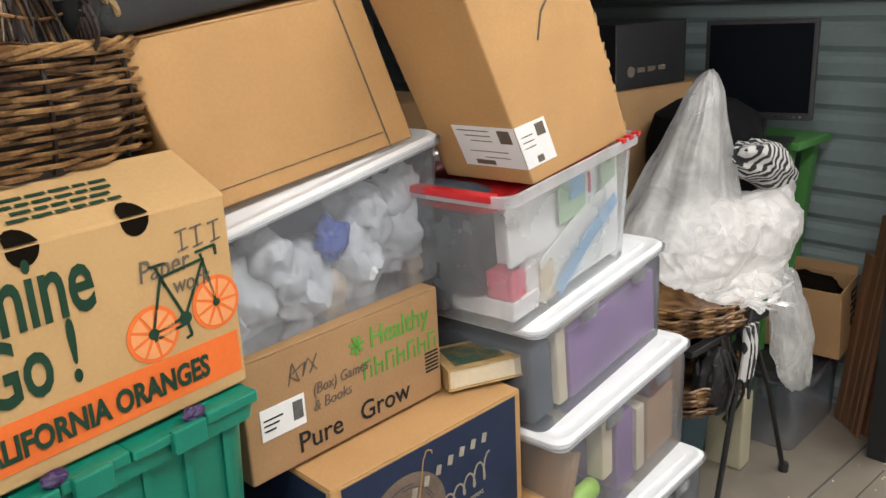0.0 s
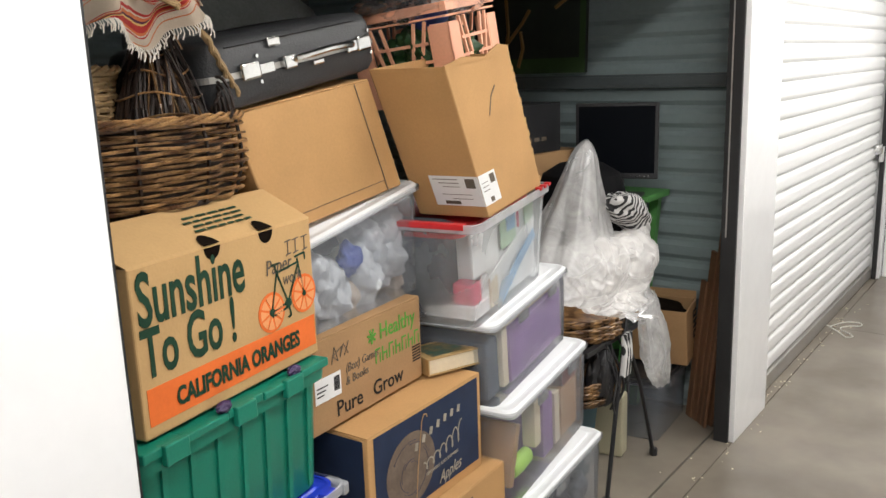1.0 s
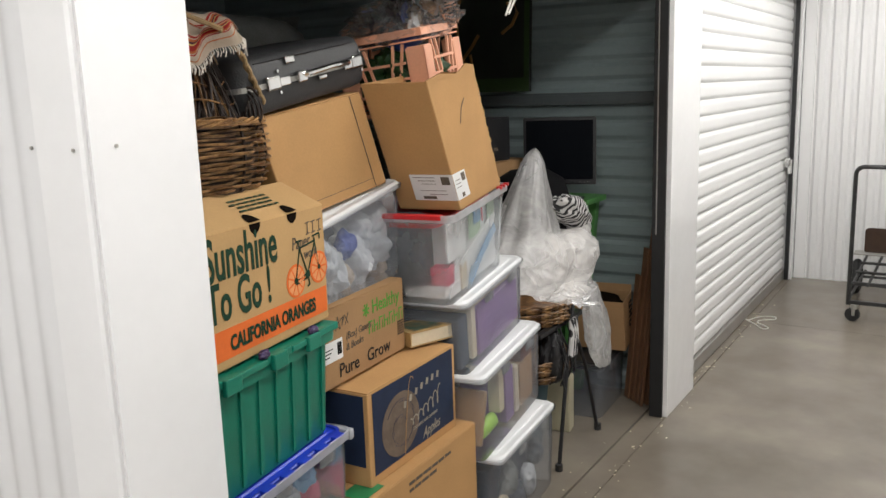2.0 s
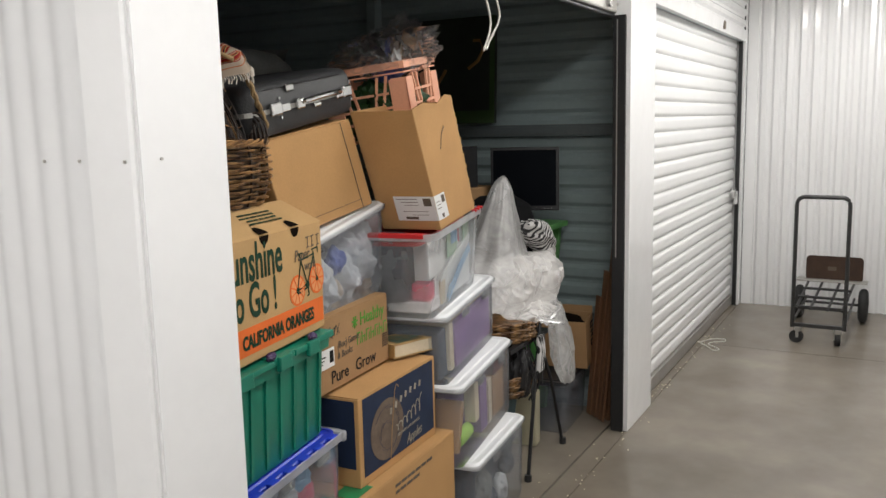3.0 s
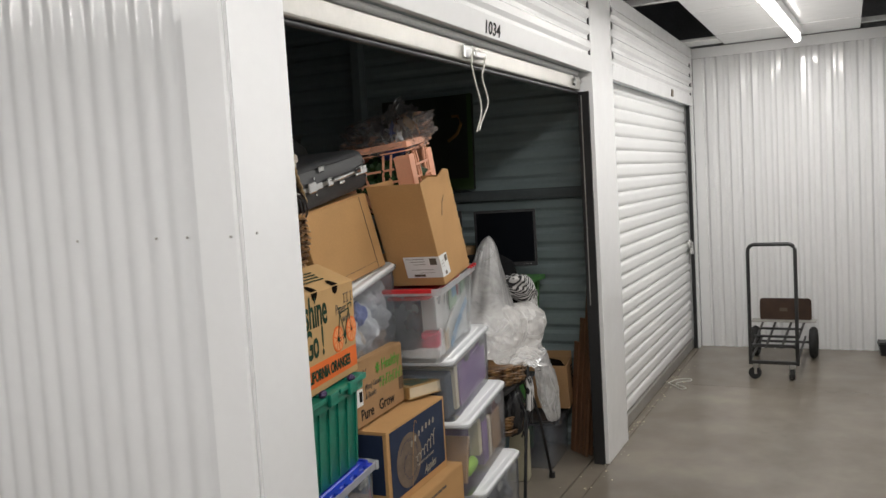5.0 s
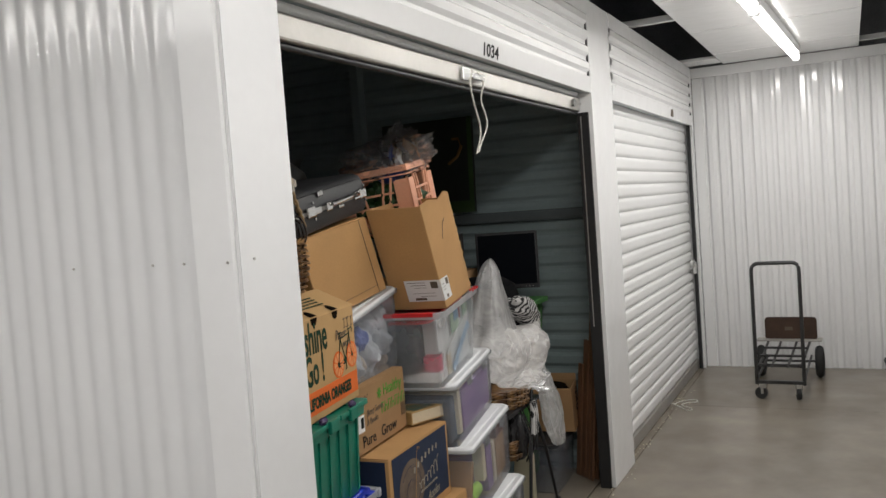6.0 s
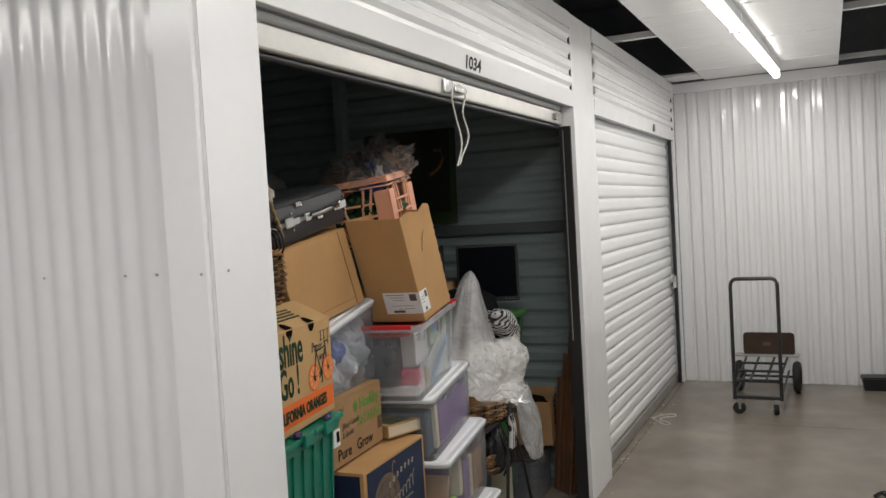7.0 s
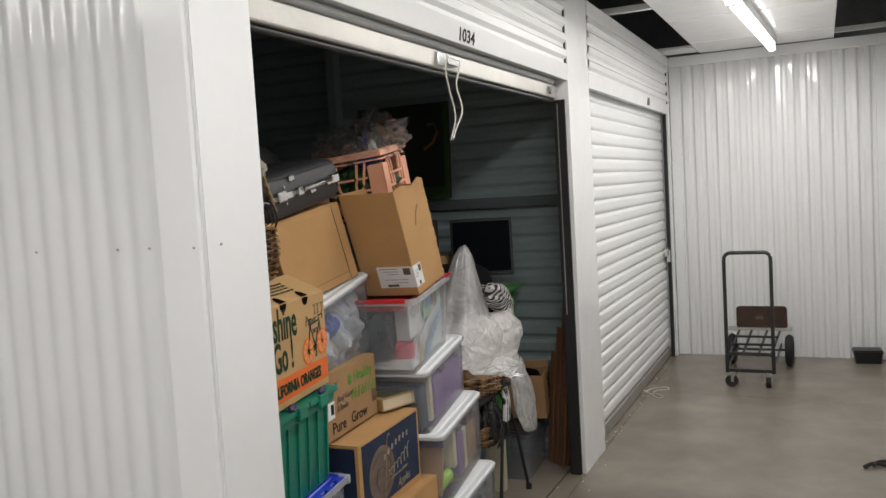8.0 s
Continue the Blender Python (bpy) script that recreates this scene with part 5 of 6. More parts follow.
# ---- third stack: clear bins, labelled carton, crate ----
storage_bin("storage_bin", pose(0.672, 1.668, 0.0, 0, 0, 6.0), 0.575, 0.40, 0.335, CLEAR, WHITE_LID, "clear plastic bin with white lid on the concrete floor")
B4 = pose(0.612, 1.692, 0.348, 0, -2.6, 7.5)
storage_bin("storage_bin", B4, 0.615, 0.40, 0.299, CLEAR, WHITE_LID, "clear plastic bin with white lid holding craft supplies")
B3 = pose(0.592, 1.735, 0.657, 0, -4.4, 8.0)
storage_bin("storage_bin", B3, 0.575, 0.40, 0.249, CLEAR, WHITE_LID, "clear plastic bin with white lid holding purple folders")
B2 = pose(0.505, 1.722, 0.911, 0, -4.4, 9.0)
red_bin = storage_bin("storage_bin", B2, 0.525, 0.38, 0.302, CLEAR_HAZE, RED_LID, "clear plastic bin with red lid holding paper and boxes", taper=0.030, over=-0.012, high=0.012, drop=0.034, rim_band=True, handles=False)
for ob in red_bin.children:
    if ob.name.startswith("lid"):
        ob.matrix_basis = pose(0, 0.045, 0)
part("lid_edge", boxes((-0.012, 0.012, 0.03, 0.25, 0.290, 0.306), bevel=0.003), RED_LID, red_bin, "red lid edge")
for x in (0.43, 0.465, 0.50):
    part("lid_tab", boxes((x, x + 0.016, -0.015, 0.004, 0.300, 0.310), bevel=0.002), RED_LID, red_bin, "red lid tab")


def inside(name, m, spans, mat, label, cat, bevel=0.003):
    return solo(name, boxes(*spans, bevel=bevel), mat, m, label, cat, "contents of the clear bins")


FLOOR_BIN = pose(0.672, 1.668, 0.0, 0, 0, 6.0)
# added dark block in place of the dim inside of the bin
solo("dark_backing", boxes((0.05, 0.53, 0.07, 0.35, 0.010, 0.26), bevel=0.012), DIM_CLOTH, FLOOR_BIN, "dark blue-grey backing added for the dark inside the floor bin", "blanket", "contents of the clear bins")
for n, (x, z, s, mt) in enumerate(((0.14, 0.07, 0.05, CREAM), (0.27, 0.06, 0.055, DIM_CLOTH), (0.40, 0.08, 0.05, BAG_WHITE), (0.48, 0.16, 0.045, DIM_CLOTH), (0.20, 0.17, 0.05, GREY_CLOTH))):
    solo("soft_bundle", crumple((s, 0.03, s * 1.1), n + 130, 4, 0.5, 1.8, 0.0, 0.3), mt, FLOOR_BIN @ pose(x, 0.055, z), "soft cloth bundle inside the floor bin", "bundle", "contents of the clear bins", smooth=True)
inside("wooden_block", B4 @ pose(0, 0, 0, 0, 20, 0), ((0.015, 0.045, 0.032, 0.2, 0.05, 0.24),), CARD_DULL, "pale wooden slat inside the clear bin", "wood")
inside("paper_roll", B4, ((0.19, 0.235, 0.015, 0.06, 0.10, 0.25),), CREAM, "cream paper roll inside the clear bin", "paper roll")
inside("card_box", B4, ((0.26, 0.34, 0.018, 0.2, 0.03, 0.23),), PURPLE, "dark purple card box inside the clear bin", "box")
inside("card_box", B4, ((0.36, 0.40, 0.018, 0.2, 0.03, 0.21),), CREAM, "cream card box inside the clear bin", "box")
inside("card_box", B4, ((0.42, 0.56, 0.02, 0.2, 0.03, 0.2),), CARD_DULL, "brown card box inside the clear bin", "box")
solo("lime_pouch", loft(bmesh.new(), [[(x, 0.045 + r * 0.8 * math.cos(2 * math.pi * k / 20), 0.075 + r * math.sin(2 * math.pi * k / 20)) for k in range(20)] for x, r in ((0.070, 0.010), (0.072, 0.022), (0.082, 0.028), (0.13, 0.030), (0.185, 0.028), (0.194, 0.022), (0.196, 0.010))]), LIME, B4, "lime green rolled pouch inside the clear bin", "pouch", "contents of the clear bins", smooth=True)
inside("purple_folder", B3, ((0.14, 0.545, 0.016, 0.05, 0.02, 0.188),), PURPLE, "purple folders inside the clear bin", "folder")
inside("cream_binder", B3, ((0.10, 0.135, 0.022, 0.30, 0.02, 0.20), (0.135, 0.52, 0.03, 0.30, 0.193, 0.212)), CREAM, "cream binder inside the clear bin", "binder")
B2_IN = B2 @ pose(0.012, 0.016, 0) @ Matrix.Diagonal((1.13, 0.95, 1, 1))
inside("pink_box", B2_IN, ((0.040, 0.085, 0.032, 0.10, 0.055, 0.115),), PINK, "pink and white box inside the clear bin", "box")
inside("white_box", B2_IN, ((0.035, 0.12, 0.028, 0.20, 0.012, 0.053),), PAPER, "white box inside the clear bin", "box")
inside("cream_card", B2_IN, ((0.13, 0.175, 0.026, 0.20, 0.012, 0.10),), CREAM, "cream card box inside the clear bin", "box")
solo("blue_pad", stroke(bmesh.new(), ((0.175, 0.022), (0.30, 0.10), (0.415, 0.155)), 0.032, y=0.0190, t=0.003), SKY_BLUE, B2_IN, "light blue strip inside the clear bin", "strip", "contents of the clear bins")
solo("cream_sheet", stroke(bmesh.new(), ((0.12, 0.105), (0.26, 0.16), (0.42, 0.20)), 0.018, y=0.0200, t=0.003), PAPER, B2_IN, "white paper strip inside the clear bin", "strip", "contents of the clear bins")
inside("paper_stack", B2_IN, ((0.088, 0.445, 0.034, 0.2, 0.014, 0.262),), PAPER, "stack of pale papers inside the clear bin", "paper")
inside("green_card", B2_IN, ((0.20, 0.30, 0.024, 0.0285, 0.165, 0.27),), PALE_GREEN, "pale green card inside the clear bin", "card")
inside("cream_card", B2_IN, ((0.03, 0.145, 0.022, 0.0330, 0.135, 0.272),), PAPER, "white card inside the clear bin", "card")
inside("blue_card", B2_IN, ((0.235, 0.29, 0.0195, 0.0235, 0.21, 0.27),), SKY_BLUE, "light blue card inside the clear bin", "card")
inside("blue_card", B2_IN, ((0.36, 0.42, 0.022, 0.0285, 0.19, 0.262),), PALE_GREEN, "pale card inside the clear bin", "card")
inside("red_card", B2_IN, ((0.312, 0.318, 0.021, 0.0285, 0.20, 0.25),), PINK, "thin red card inside the clear bin", "card")
# added backings for the dark background seen through these bins
solo("dark_backing", loft(bmesh.new(), [ring_at(0.08, 0.25, 0.02, i, z) for i, z in ((0.01, 0.0), (0.0, 0.02), (0.0, 0.22), (0.02, 0.235))]), DIM_CLOTH, B2_IN @ pose(0.016, 0.105, 0.055), "blue-grey backing added for the dark seen through the clear bin", "blanket", "contents of the clear bins", smooth=True)
solo("dark_backing", boxes((0.016, 0.44, 0.205, 0.35, 0.008, 0.24), bevel=0.01), DIM_CLOTH, B2_IN, "blue-grey backing added for the dark seen through the clear bin", "blanket", "contents of the clear bins")
solo("dark_backing", boxes((0.016, 0.098, 0.034, 0.37, 0.008, 0.19), (0.14, 0.53, 0.06, 0.37, 0.008, 0.185), bevel=0.01), DIM_CLOTH, B3, "blue-grey backing added for the dark seen through the clear bin", "blanket", "contents of the clear bins")
solo("dark_backing", boxes((0.10, 0.59, 0.21, 0.37, 0.008, 0.23), bevel=0.01), DIM_CLOTH, B4, "blue-grey backing added for the dark seen through the clear bin", "blanket", "contents of the clear bins")
solo("craft_pack", boxes((0.44, 0.57, 0.022, 0.14, 0.20, 0.245), bevel=0.004), material("brown_red_pack", (0.30, 0.07, 0.06), 0.6, vary=0.5, scale=30), B4, "brown and red craft pack inside the clear bin", "pack", "contents of the clear bins")


def labelled_carton():
    w, d, h = 0.405, 0.215, 0.420
    sx, sy = -0.43, 0.03
    c = carton("carton", pose(0.580, 1.740, 1.217, 0, -4.6, 10.0), w, d, h, CARD, "tall open brown carton with a white shipping label round its corner", sx, sy, lid="none")
    for pts in (((0.0, 0.002), (w * 0.28, 0.015), (w * 0.6, 0.004), (w * 0.85, 0.03), (w, 0.022)),):
        bm = bmesh.new()
        a = [(x, 0.0, h - 0.004) for x, z in pts] + [(x, 0.0, h + z) for x, z in reversed(pts)]
        loft(bm, [a, [(x, 0.005, z) for x, y, z in a]])
        part("torn_flap", lean(bm, sx, sy), CARD, c, "torn flap edge")
    bm = bmesh.new()
    z0, z1 = 0.035, 0.125
    strip(bm, 0.0, 0.105, z0, z1, y=-0.0018)
    lab = decal(c, "shipping_label", bm, PAPER, "white shipping label", sx, sy)
    bm = boxes((-0.0018, -0.001, 0.0, 0.145, z0, z1))
    lab2 = decal(c, "shipping_label", bm, PAPER, "white shipping label", sx, sy)
    bm = bmesh.new()
    strip(bm, 0.065, 0.095, 0.092, 0.118, y=-0.0026)
    strip(bm, 0.04, 0.062, 0.04, 0.054, y=-0.0026)
    for k in range(3):
        strip(bm, 0.012, 0.05, 0.10 - 0.012 * k, 0.1018 - 0.012 * k, y=-0.0026)
    decal(lab, "bar_print", bm, INK_GREY, "", sx, sy)
    bm = bmesh.new()
    for y0, y1, a, b in ((0.012, 0.04, 0.09, 0.118), (0.06, 0.135, 0.114, 0.116), (0.06, 0.12, 0.103, 0.105), (0.06, 0.11, 0.092, 0.0935), (0.03, 0.12, 0.069, 0.0705), (0.03, 0.09, 0.056, 0.0575), (0.07, 0.115, 0.04, 0.05)):
        box(bm, -0.0027, -0.0019, y0, y1, a, b)
    decal(lab2, "bar_print", bm, INK_GREY, "", sx, sy)
    bm = bmesh.new()
    stroke(bm, ((0.17, 0.27), (0.21, 0.32), (0.25, 0.345)), 0.004)
    decal(c, "marker_mark", bm, INK_GREY, "faded handwriting", sx, sy)
    rng = random.Random(8)
    for k in range(15):
        z = 0.03 + 0.024 * k + rng.uniform(-0.01, 0.01)
        s = rng.uniform(0.002, 0.0055)
        q = crumple((s * 0.6, s * 0.5, s * rng.uniform(1.0, 3.4)), k, 2, 1.3, 4.0)
        part("torn_bit", q, CARD_PALE, c, m=pose(w + sx * z - 0.001, 0.002 + sy * z, z))
    return c


labelled_carton()


CR = pose(0.655, 1.875, 1.530, -6, -7, 10)


def milk_crate():
    w, d, h = 0.325, 0.325, 0.27
    t = 0.008
    c = thing("milk_crate", CR, "peach plastic milk crate standing in an open carton", "crate")
    for y in (0.0, d - 0.02):
        part("rim_bar", boxes((0, w, y, y + 0.02, h - 0.026, h), (0, w, y + 0.004, y + 0.016, h - 0.042, h - 0.036), bevel=0.002), PEACH, c)
    for x in (0.0, w - 0.02):
        part("rim_bar", boxes((x, x + 0.02, 0.021, d - 0.021, h - 0.026, h), (x + 0.004, x + 0.016, 0.021, d - 0.021, h - 0.042, h - 0.036), bevel=0.002), PEACH, c)
    for x in (0.0, w - 0.06):
        for y in (0.0, d - 0.06):
            part("corner_post", boxes((x, x + 0.06, 0 if y == 0 else d - t, t if y == 0 else d, 0, h - 0.056), ((0 if x == 0 else w - t), (t if x == 0 else w), y, y + 0.06, 0, h - 0.056), bevel=0.002), PEACH, c)
    def lattice(place):
        bm = bmesh.new()
        for pts in (((0.075, h - 0.045), (0.125, 0.02)), ((0.255, h - 0.045), (0.205, 0.02)), ((0.11, h - 0.045), (0.150, 0.02)), ((0.22, h - 0.045), (0.178, 0.02)), ((0.06, 0.115), (0.265, 0.115)), ((0.075, 0.165), (0.25, 0.165)), ((0.06, 0.07), (0.265, 0.07)), ((0.0625, h - 0.06), (0.0625, 0.0)), ((0.2625, h - 0.06), (0.2625, 0.0)), ((0.06, 0.01), (0.265, 0.01))):
            stroke(bm, pts, 0.0085, y=0.001, t=0.008)
        return part("lattice_side", bm, PEACH, c, m=place)
    lattice(pose(0, 0, 0))
    lattice(pose(0, d - 0.009, 0))
    lattice(pose(0.009, 0, 0, 0, 0, 90))
    lattice(pose(w, 0, 0, 0, 0, 90))
    part("floor_grid", boxes(*[(0.01, w - 0.01, 0.02 + 0.045 * k, 0.03 + 0.045 * k, 0.0, 0.008) for k in range(7)]), PEACH, c)
    return c


milk_crate()
solo("green_bag", crumple((0.12, 0.12, 0.095), 21, 5, 0.7, 2.4), material("green_bag_plastic", (0.03, 0.11, 0.025), 0.5, vary=0.5, scale=14, bump=0.1), CR @ pose(0.15, 0.16, 0.10), "green plastic bag inside the milk crate", "bag", smooth=True)
solo("blue_bag", crumple((0.06, 0.05, 0.03), 22, 3, 0.3), BAG_BLUE, CR @ pose(0.08, 0.10, 0.235), "blue plastic bag inside the milk crate", "bag", smooth=True)


def printed_bag():
    """Printed packets heaped in a thin clear bag with a pointed corner."""
    t = thing("printed_bag", CR @ pose(0.15, 0.13, 0.275), "crumpled clear bag of printed packets on top of the crate", "bag")
    rng = random.Random(17)
    tones = (BAG_DARK, BEIGE_WRAP, PAPER, BAG_DARK, CARD_DULL, PAPER, BAG_BLUE, CREAM, BEIGE_WRAP, PAPER)
    for k in range(20):
        wd, hh = rng.uniform(0.05, 0.09), rng.uniform(0.035, 0.06)
        bm = bmesh.new()
        vs = [[bm.verts.new((wd * (i / 6 - 0.5), 0.012 * noise.noise(Vector((i * 0.7, j * 0.7, k))), hh * (j / 5 - 0.5))) for i in range(7)] for j in range(6)]
        for j in range(5):
            for i in range(6):
                bm.faces.new((vs[j][i], vs[j][i + 1], vs[j + 1][i + 1], vs[j + 1][i]))
        bmesh.ops.solidify(bm, geom=bm.faces[:], thickness=0.004)
        x = -0.13 + 0.26 * ((k * 7) % 20) / 19
        part("packet", bm, tones[k % 10], t, "printed packet", smooth=True, m=pose(x, rng.uniform(-0.13, 0.05), 0.012 + rng.uniform(-0.01, 0.05) + 0.10 * max(0.0, x), rng.uniform(-35, 25), rng.uniform(-40, 40), rng.uniform(-30, 30)))
    part("packet", boxes((0.0, 0.05, 0.0, 0.004, 0.0, 0.075), bevel=0.001), ORANGE_PALE, t, "orange printed packet", m=pose(0.095, -0.115, 0.02, -12, 24, 12))
    bm = crumple((0.15, 0.14, 0.06), 33, 5, 0.95, 2.6, 0.0, 1.2)
    for v in bm.verts:
        k = max(0.0, v.co.z) / 0.085
        v.co.x += 0.055 * k * k
        if v.co.x > 0.09 and v.co.z > 0.02:
            v.co.z += 0.55 * (v.co.x - 0.09)
    part("clear_wrap", bm, WRAP, t, "thin clear bag film", smooth=True, m=pose(0, -0.01, 0.03)).visible_shadow = False
    return t


printed_bag()

# ---- by the partition wall: folding table, film, monitor, painting, boxes ----
def folding_table():
    t = thing("folding_table", pose(0, 0, 0), "black iron folding stand with wicker trays under crumpled film", "stand")
    top = 0.605
    for pts in (((1.335, 1.752, 0.0), (1.44, 1.765, 0.36), (1.565, 1.785, 0.665)), ((1.815, 1.772, 0.0), (1.675, 1.775, 0.36), (1.530, 1.795, 0.665)), ((1.50, 2.20, 0.0), (1.45, 2.1, 0.4), (1.42, 1.95, top)), ((1.90, 2.15, 0.0), (1.8, 2.1, 0.4), (1.66, 2.0, top))):
        leg = part("leg", tube(bmesh.new(), pts, 0.0085, 8), BLACK_IRON, t, smooth=True)
        p = Vector(pts[0])
        part("foot", tube(bmesh.new(), (p, p + Vector((0, 0, 0.03))), 0.016, 8), RUBBER, leg, "black rubber foot")
    part("frame", boxes((1.27, 1.72, 1.80, 1.83, top - 0.02, top), (1.27, 1.72, 2.17, 2.2, top - 0.02, top), (1.27, 1.30, 1.83, 2.17, top - 0.02, top), (1.69, 1.72, 1.83, 2.17, top - 0.02, top), bevel=0.003), BLACK_IRON, t)
    for k in range(3):
        x = 1.500 + 0.022 * k
        part("seat_fabric", tube(bmesh.new(), ((x, 1.765, 0.62), (x - 0.012, 1.757, 0.54), (x - 0.022, 1.760, 0.46)), 0.012, 8), ZEBRA, t, "folded zebra striped fabric", smooth=True)
    for k in range(2):
        part("hook", hang(((1.42 + 0.05 * k, 1.80, top - 0.04), (1.43 + 0.05 * k, 1.77, top - 0.12), (1.46 + 0.05 * k, 1.77, top - 0.2), (1.44 + 0.05 * k, 1.79, top - 0.27)), 0.005), BLACK_IRON, t)
    return t


folding_table()
for n, (tx, z) in enumerate(((1.50, 0.607), (1.49, 0.638), (1.50, 0.669), (1.475, 0.362), (1.48, 0.394), (1.47, 0.426))):
    tr = thing("wicker_tray", pose(tx, 1.98, z), "flat brown wicker tray stacked on the iron stand" if n < 3 else "flat brown wicker tray stacked on the teal bin", "tray", "stacked wicker trays")
    weave("woven_side", tr, WICKER, 0, 0, 0.225, 0.19, 0.0, 0.03, 4, 18, 0.005, bulge=0.0, seed=n)
    part("base", tube(bmesh.new(), ((0, 0, 0), (0, 0, 0.006)), 0.18, 20), WICKER, tr)


def film_heap():
    t = thing("plastic_film", pose(1.567, 1.975, 0.755), "crumpled clear plastic film heaped over a stand", "plastic film")

    def film(name, bm, mat, label, m=None):
        part(name, bm, mat, t, label, smooth=True, m=m).visible_shadow = False

    # draped hood: two loose layers over a blunt top
    for layer, size in enumerate((1.0, 0.86)):
        bm = bmesh.new()
        n, rows = 96, 30
        vs = []
        for i in range(rows + 1):
            s = i / rows
            ring = []
            for k in range(n):
                a = 2 * math.pi * k / n
                r = size * (0.010 + 0.034 * min(1.0, s * 7) ** 0.6 + 0.165 * s ** 1.1)
                c, d = math.cos(a), math.sin(a)
                fold = 1 + (0.05 + 0.20 * s) * noise.noise(Vector((c * 2.1, d * 2.1, s * 1.1 + layer * 5))) + (0.03 + 0.05 * s) * noise.noise(Vector((c * 6, d * 6, s * 1.6 + layer))) + 0.02 * noise.noise(Vector((c * 14, d * 14, s * 5)))
                ring.append(bm.verts.new((r * fold * c - 0.150 * s + 0.025, r * fold * d * 0.8, (0.575 - 0.45 * s) * (0.985 if layer else 1.0) + 0.012 * noise.noise(Vector((a, s * 6, 2))))))
            vs.append(ring)
        for a, b in zip(vs, vs[1:]):
            for k in range(n):
                bm.faces.new((a[k], a[(k + 1) % n], b[(k + 1) % n], b[k]))
        bm.faces.new(vs[0])
        film("peak", bm, FILM, "draped clear film peak")
    # gathered heap: loose shells inside one another
    for sx, sy, sz, seed, x, y, z, rz, ry in ((0.175, 0.13, 0.125, 51, 0.075, -0.11, 0.10, 10, 12), (0.17, 0.13, 0.13, 57, -0.10, -0.08, 0.085, -20, 0), (0.18, 0.10, 0.05, 53, 0.00, -0.13, -0.025, 5, 4), (0.07, 0.06, 0.07, 59, 0.225, -0.11, 0.175, 30, 20)):
        for q, k in enumerate((1.0, 0.84, 0.66)):
            film("film_fold", film_bunch((sx * k, sy * k, sz * k), seed + q * 3, 0.48), FILM_THICK, "bunched milky film", pose(x, y, z, 0, ry, rz + q * 40))
    # loose strings of twisted film along the lower edge
    rng = random.Random(12)
    for k in range(8):
        x0 = rng.uniform(-0.14, 0.06)
        z0 = rng.uniform(-0.085, -0.02)
        ln = rng.uniform(0.06, 0.15)
        tilt = rng.uniform(-0.5, 0.5)
        pts = [(x0 + ln * q / 7, -0.215 - 0.045 * math.sin(q / 7 * math.pi) + 0.02 * abs(x0) + 0.008 * noise.noise(Vector((k, q * 0.6, 1))), z0 + ln * tilt * q / 7 + 0.018 * noise.noise(Vector((k * 1.7, q * 0.5, 4)))) for q in range(8)]
        film("film_string", tube(bmesh.new(), pts, rng.uniform(0.004, 0.009), 6), FILM, "twisted milky film strand")
    # twisted tails
    for shift, drop, seed in ((0.025, 0.0, 1), (0.085, 0.05, 9)):
        bm = bmesh.new()
        vs = []
        path = [Vector(p) for p in ((0.09 + shift, -0.20, 0.02 - drop), (0.10 + shift, -0.215, -0.06 - drop), (0.11 + shift, -0.22, -0.16), (0.145 + shift, -0.225, -0.27), (0.185 + shift * 0.5, -0.23, -0.36), (0.25, -0.23, -0.43))]
        wid = (0.035, 0.045, 0.065, 0.075, 0.07, 0.05)
        m_ = 36
        for i in range(len(path) * 6 - 5):
            q, f = divmod(i, 6)
            f /= 6
            p = path[q].lerp(path[min(q + 1, len(path) - 1)], f)
            w = wid[q] + (wid[min(q + 1, len(path) - 1)] - wid[q]) * f
            vs.append([bm.verts.new(p + Vector((w * math.cos(2 * math.pi * k / m_) * (1 + 0.35 * noise.noise(Vector((k * 0.4, i * 0.2, seed)))), 0.5 * w * math.sin(2 * math.pi * k / m_) * (1 + 0.7 * noise.noise(Vector((k * 0.6, i * 0.14, seed + 6)))), 0.01 * noise.noise(Vector((k * 0.5, i * 0.5, 3)))))) for k in range(m_)])
        for a, b in zip(vs, vs[1:]):
            for k in range(m_):
                bm.faces.new((a[k], a[(k + 1) % m_], b[(k + 1) % m_], b[k]))
        film("tail", bm, FILM, "twisted film tail")
    return t


film_heap()
solo("zebra_cushion", crumple((0.170, 0.075, 0.066), 66, 5, 0.40, 1.7, 0.0, 0.4), ZEBRA, pose(1.755, 1.885, 1.030, 0, 24, 10), "black and white zebra patterned cushion", "cushion", smooth=True)
solo("round_pouffe", loft(bmesh.new(), [[(r * math.cos(2 * math.pi * k / 32), r * math.sin(2 * math.pi * k / 32), z) for k in range(32)] for r, z in ((0.15, 0.0), (0.18, 0.05), (0.18, 0.20), (0.155, 0.28), (0.09, 0.32))]), BLACK_CLOTH, pose(1.735, 2.07, 0.902), "black round cushion behind the film", "cushion", smooth=True)


storage_bin("dark_storage_bin", pose(1.60, 2.02, 0.0), 0.32, 0.24, 0.885, BLACK, BLACK, "tall black plastic bin standing under the black cushion")


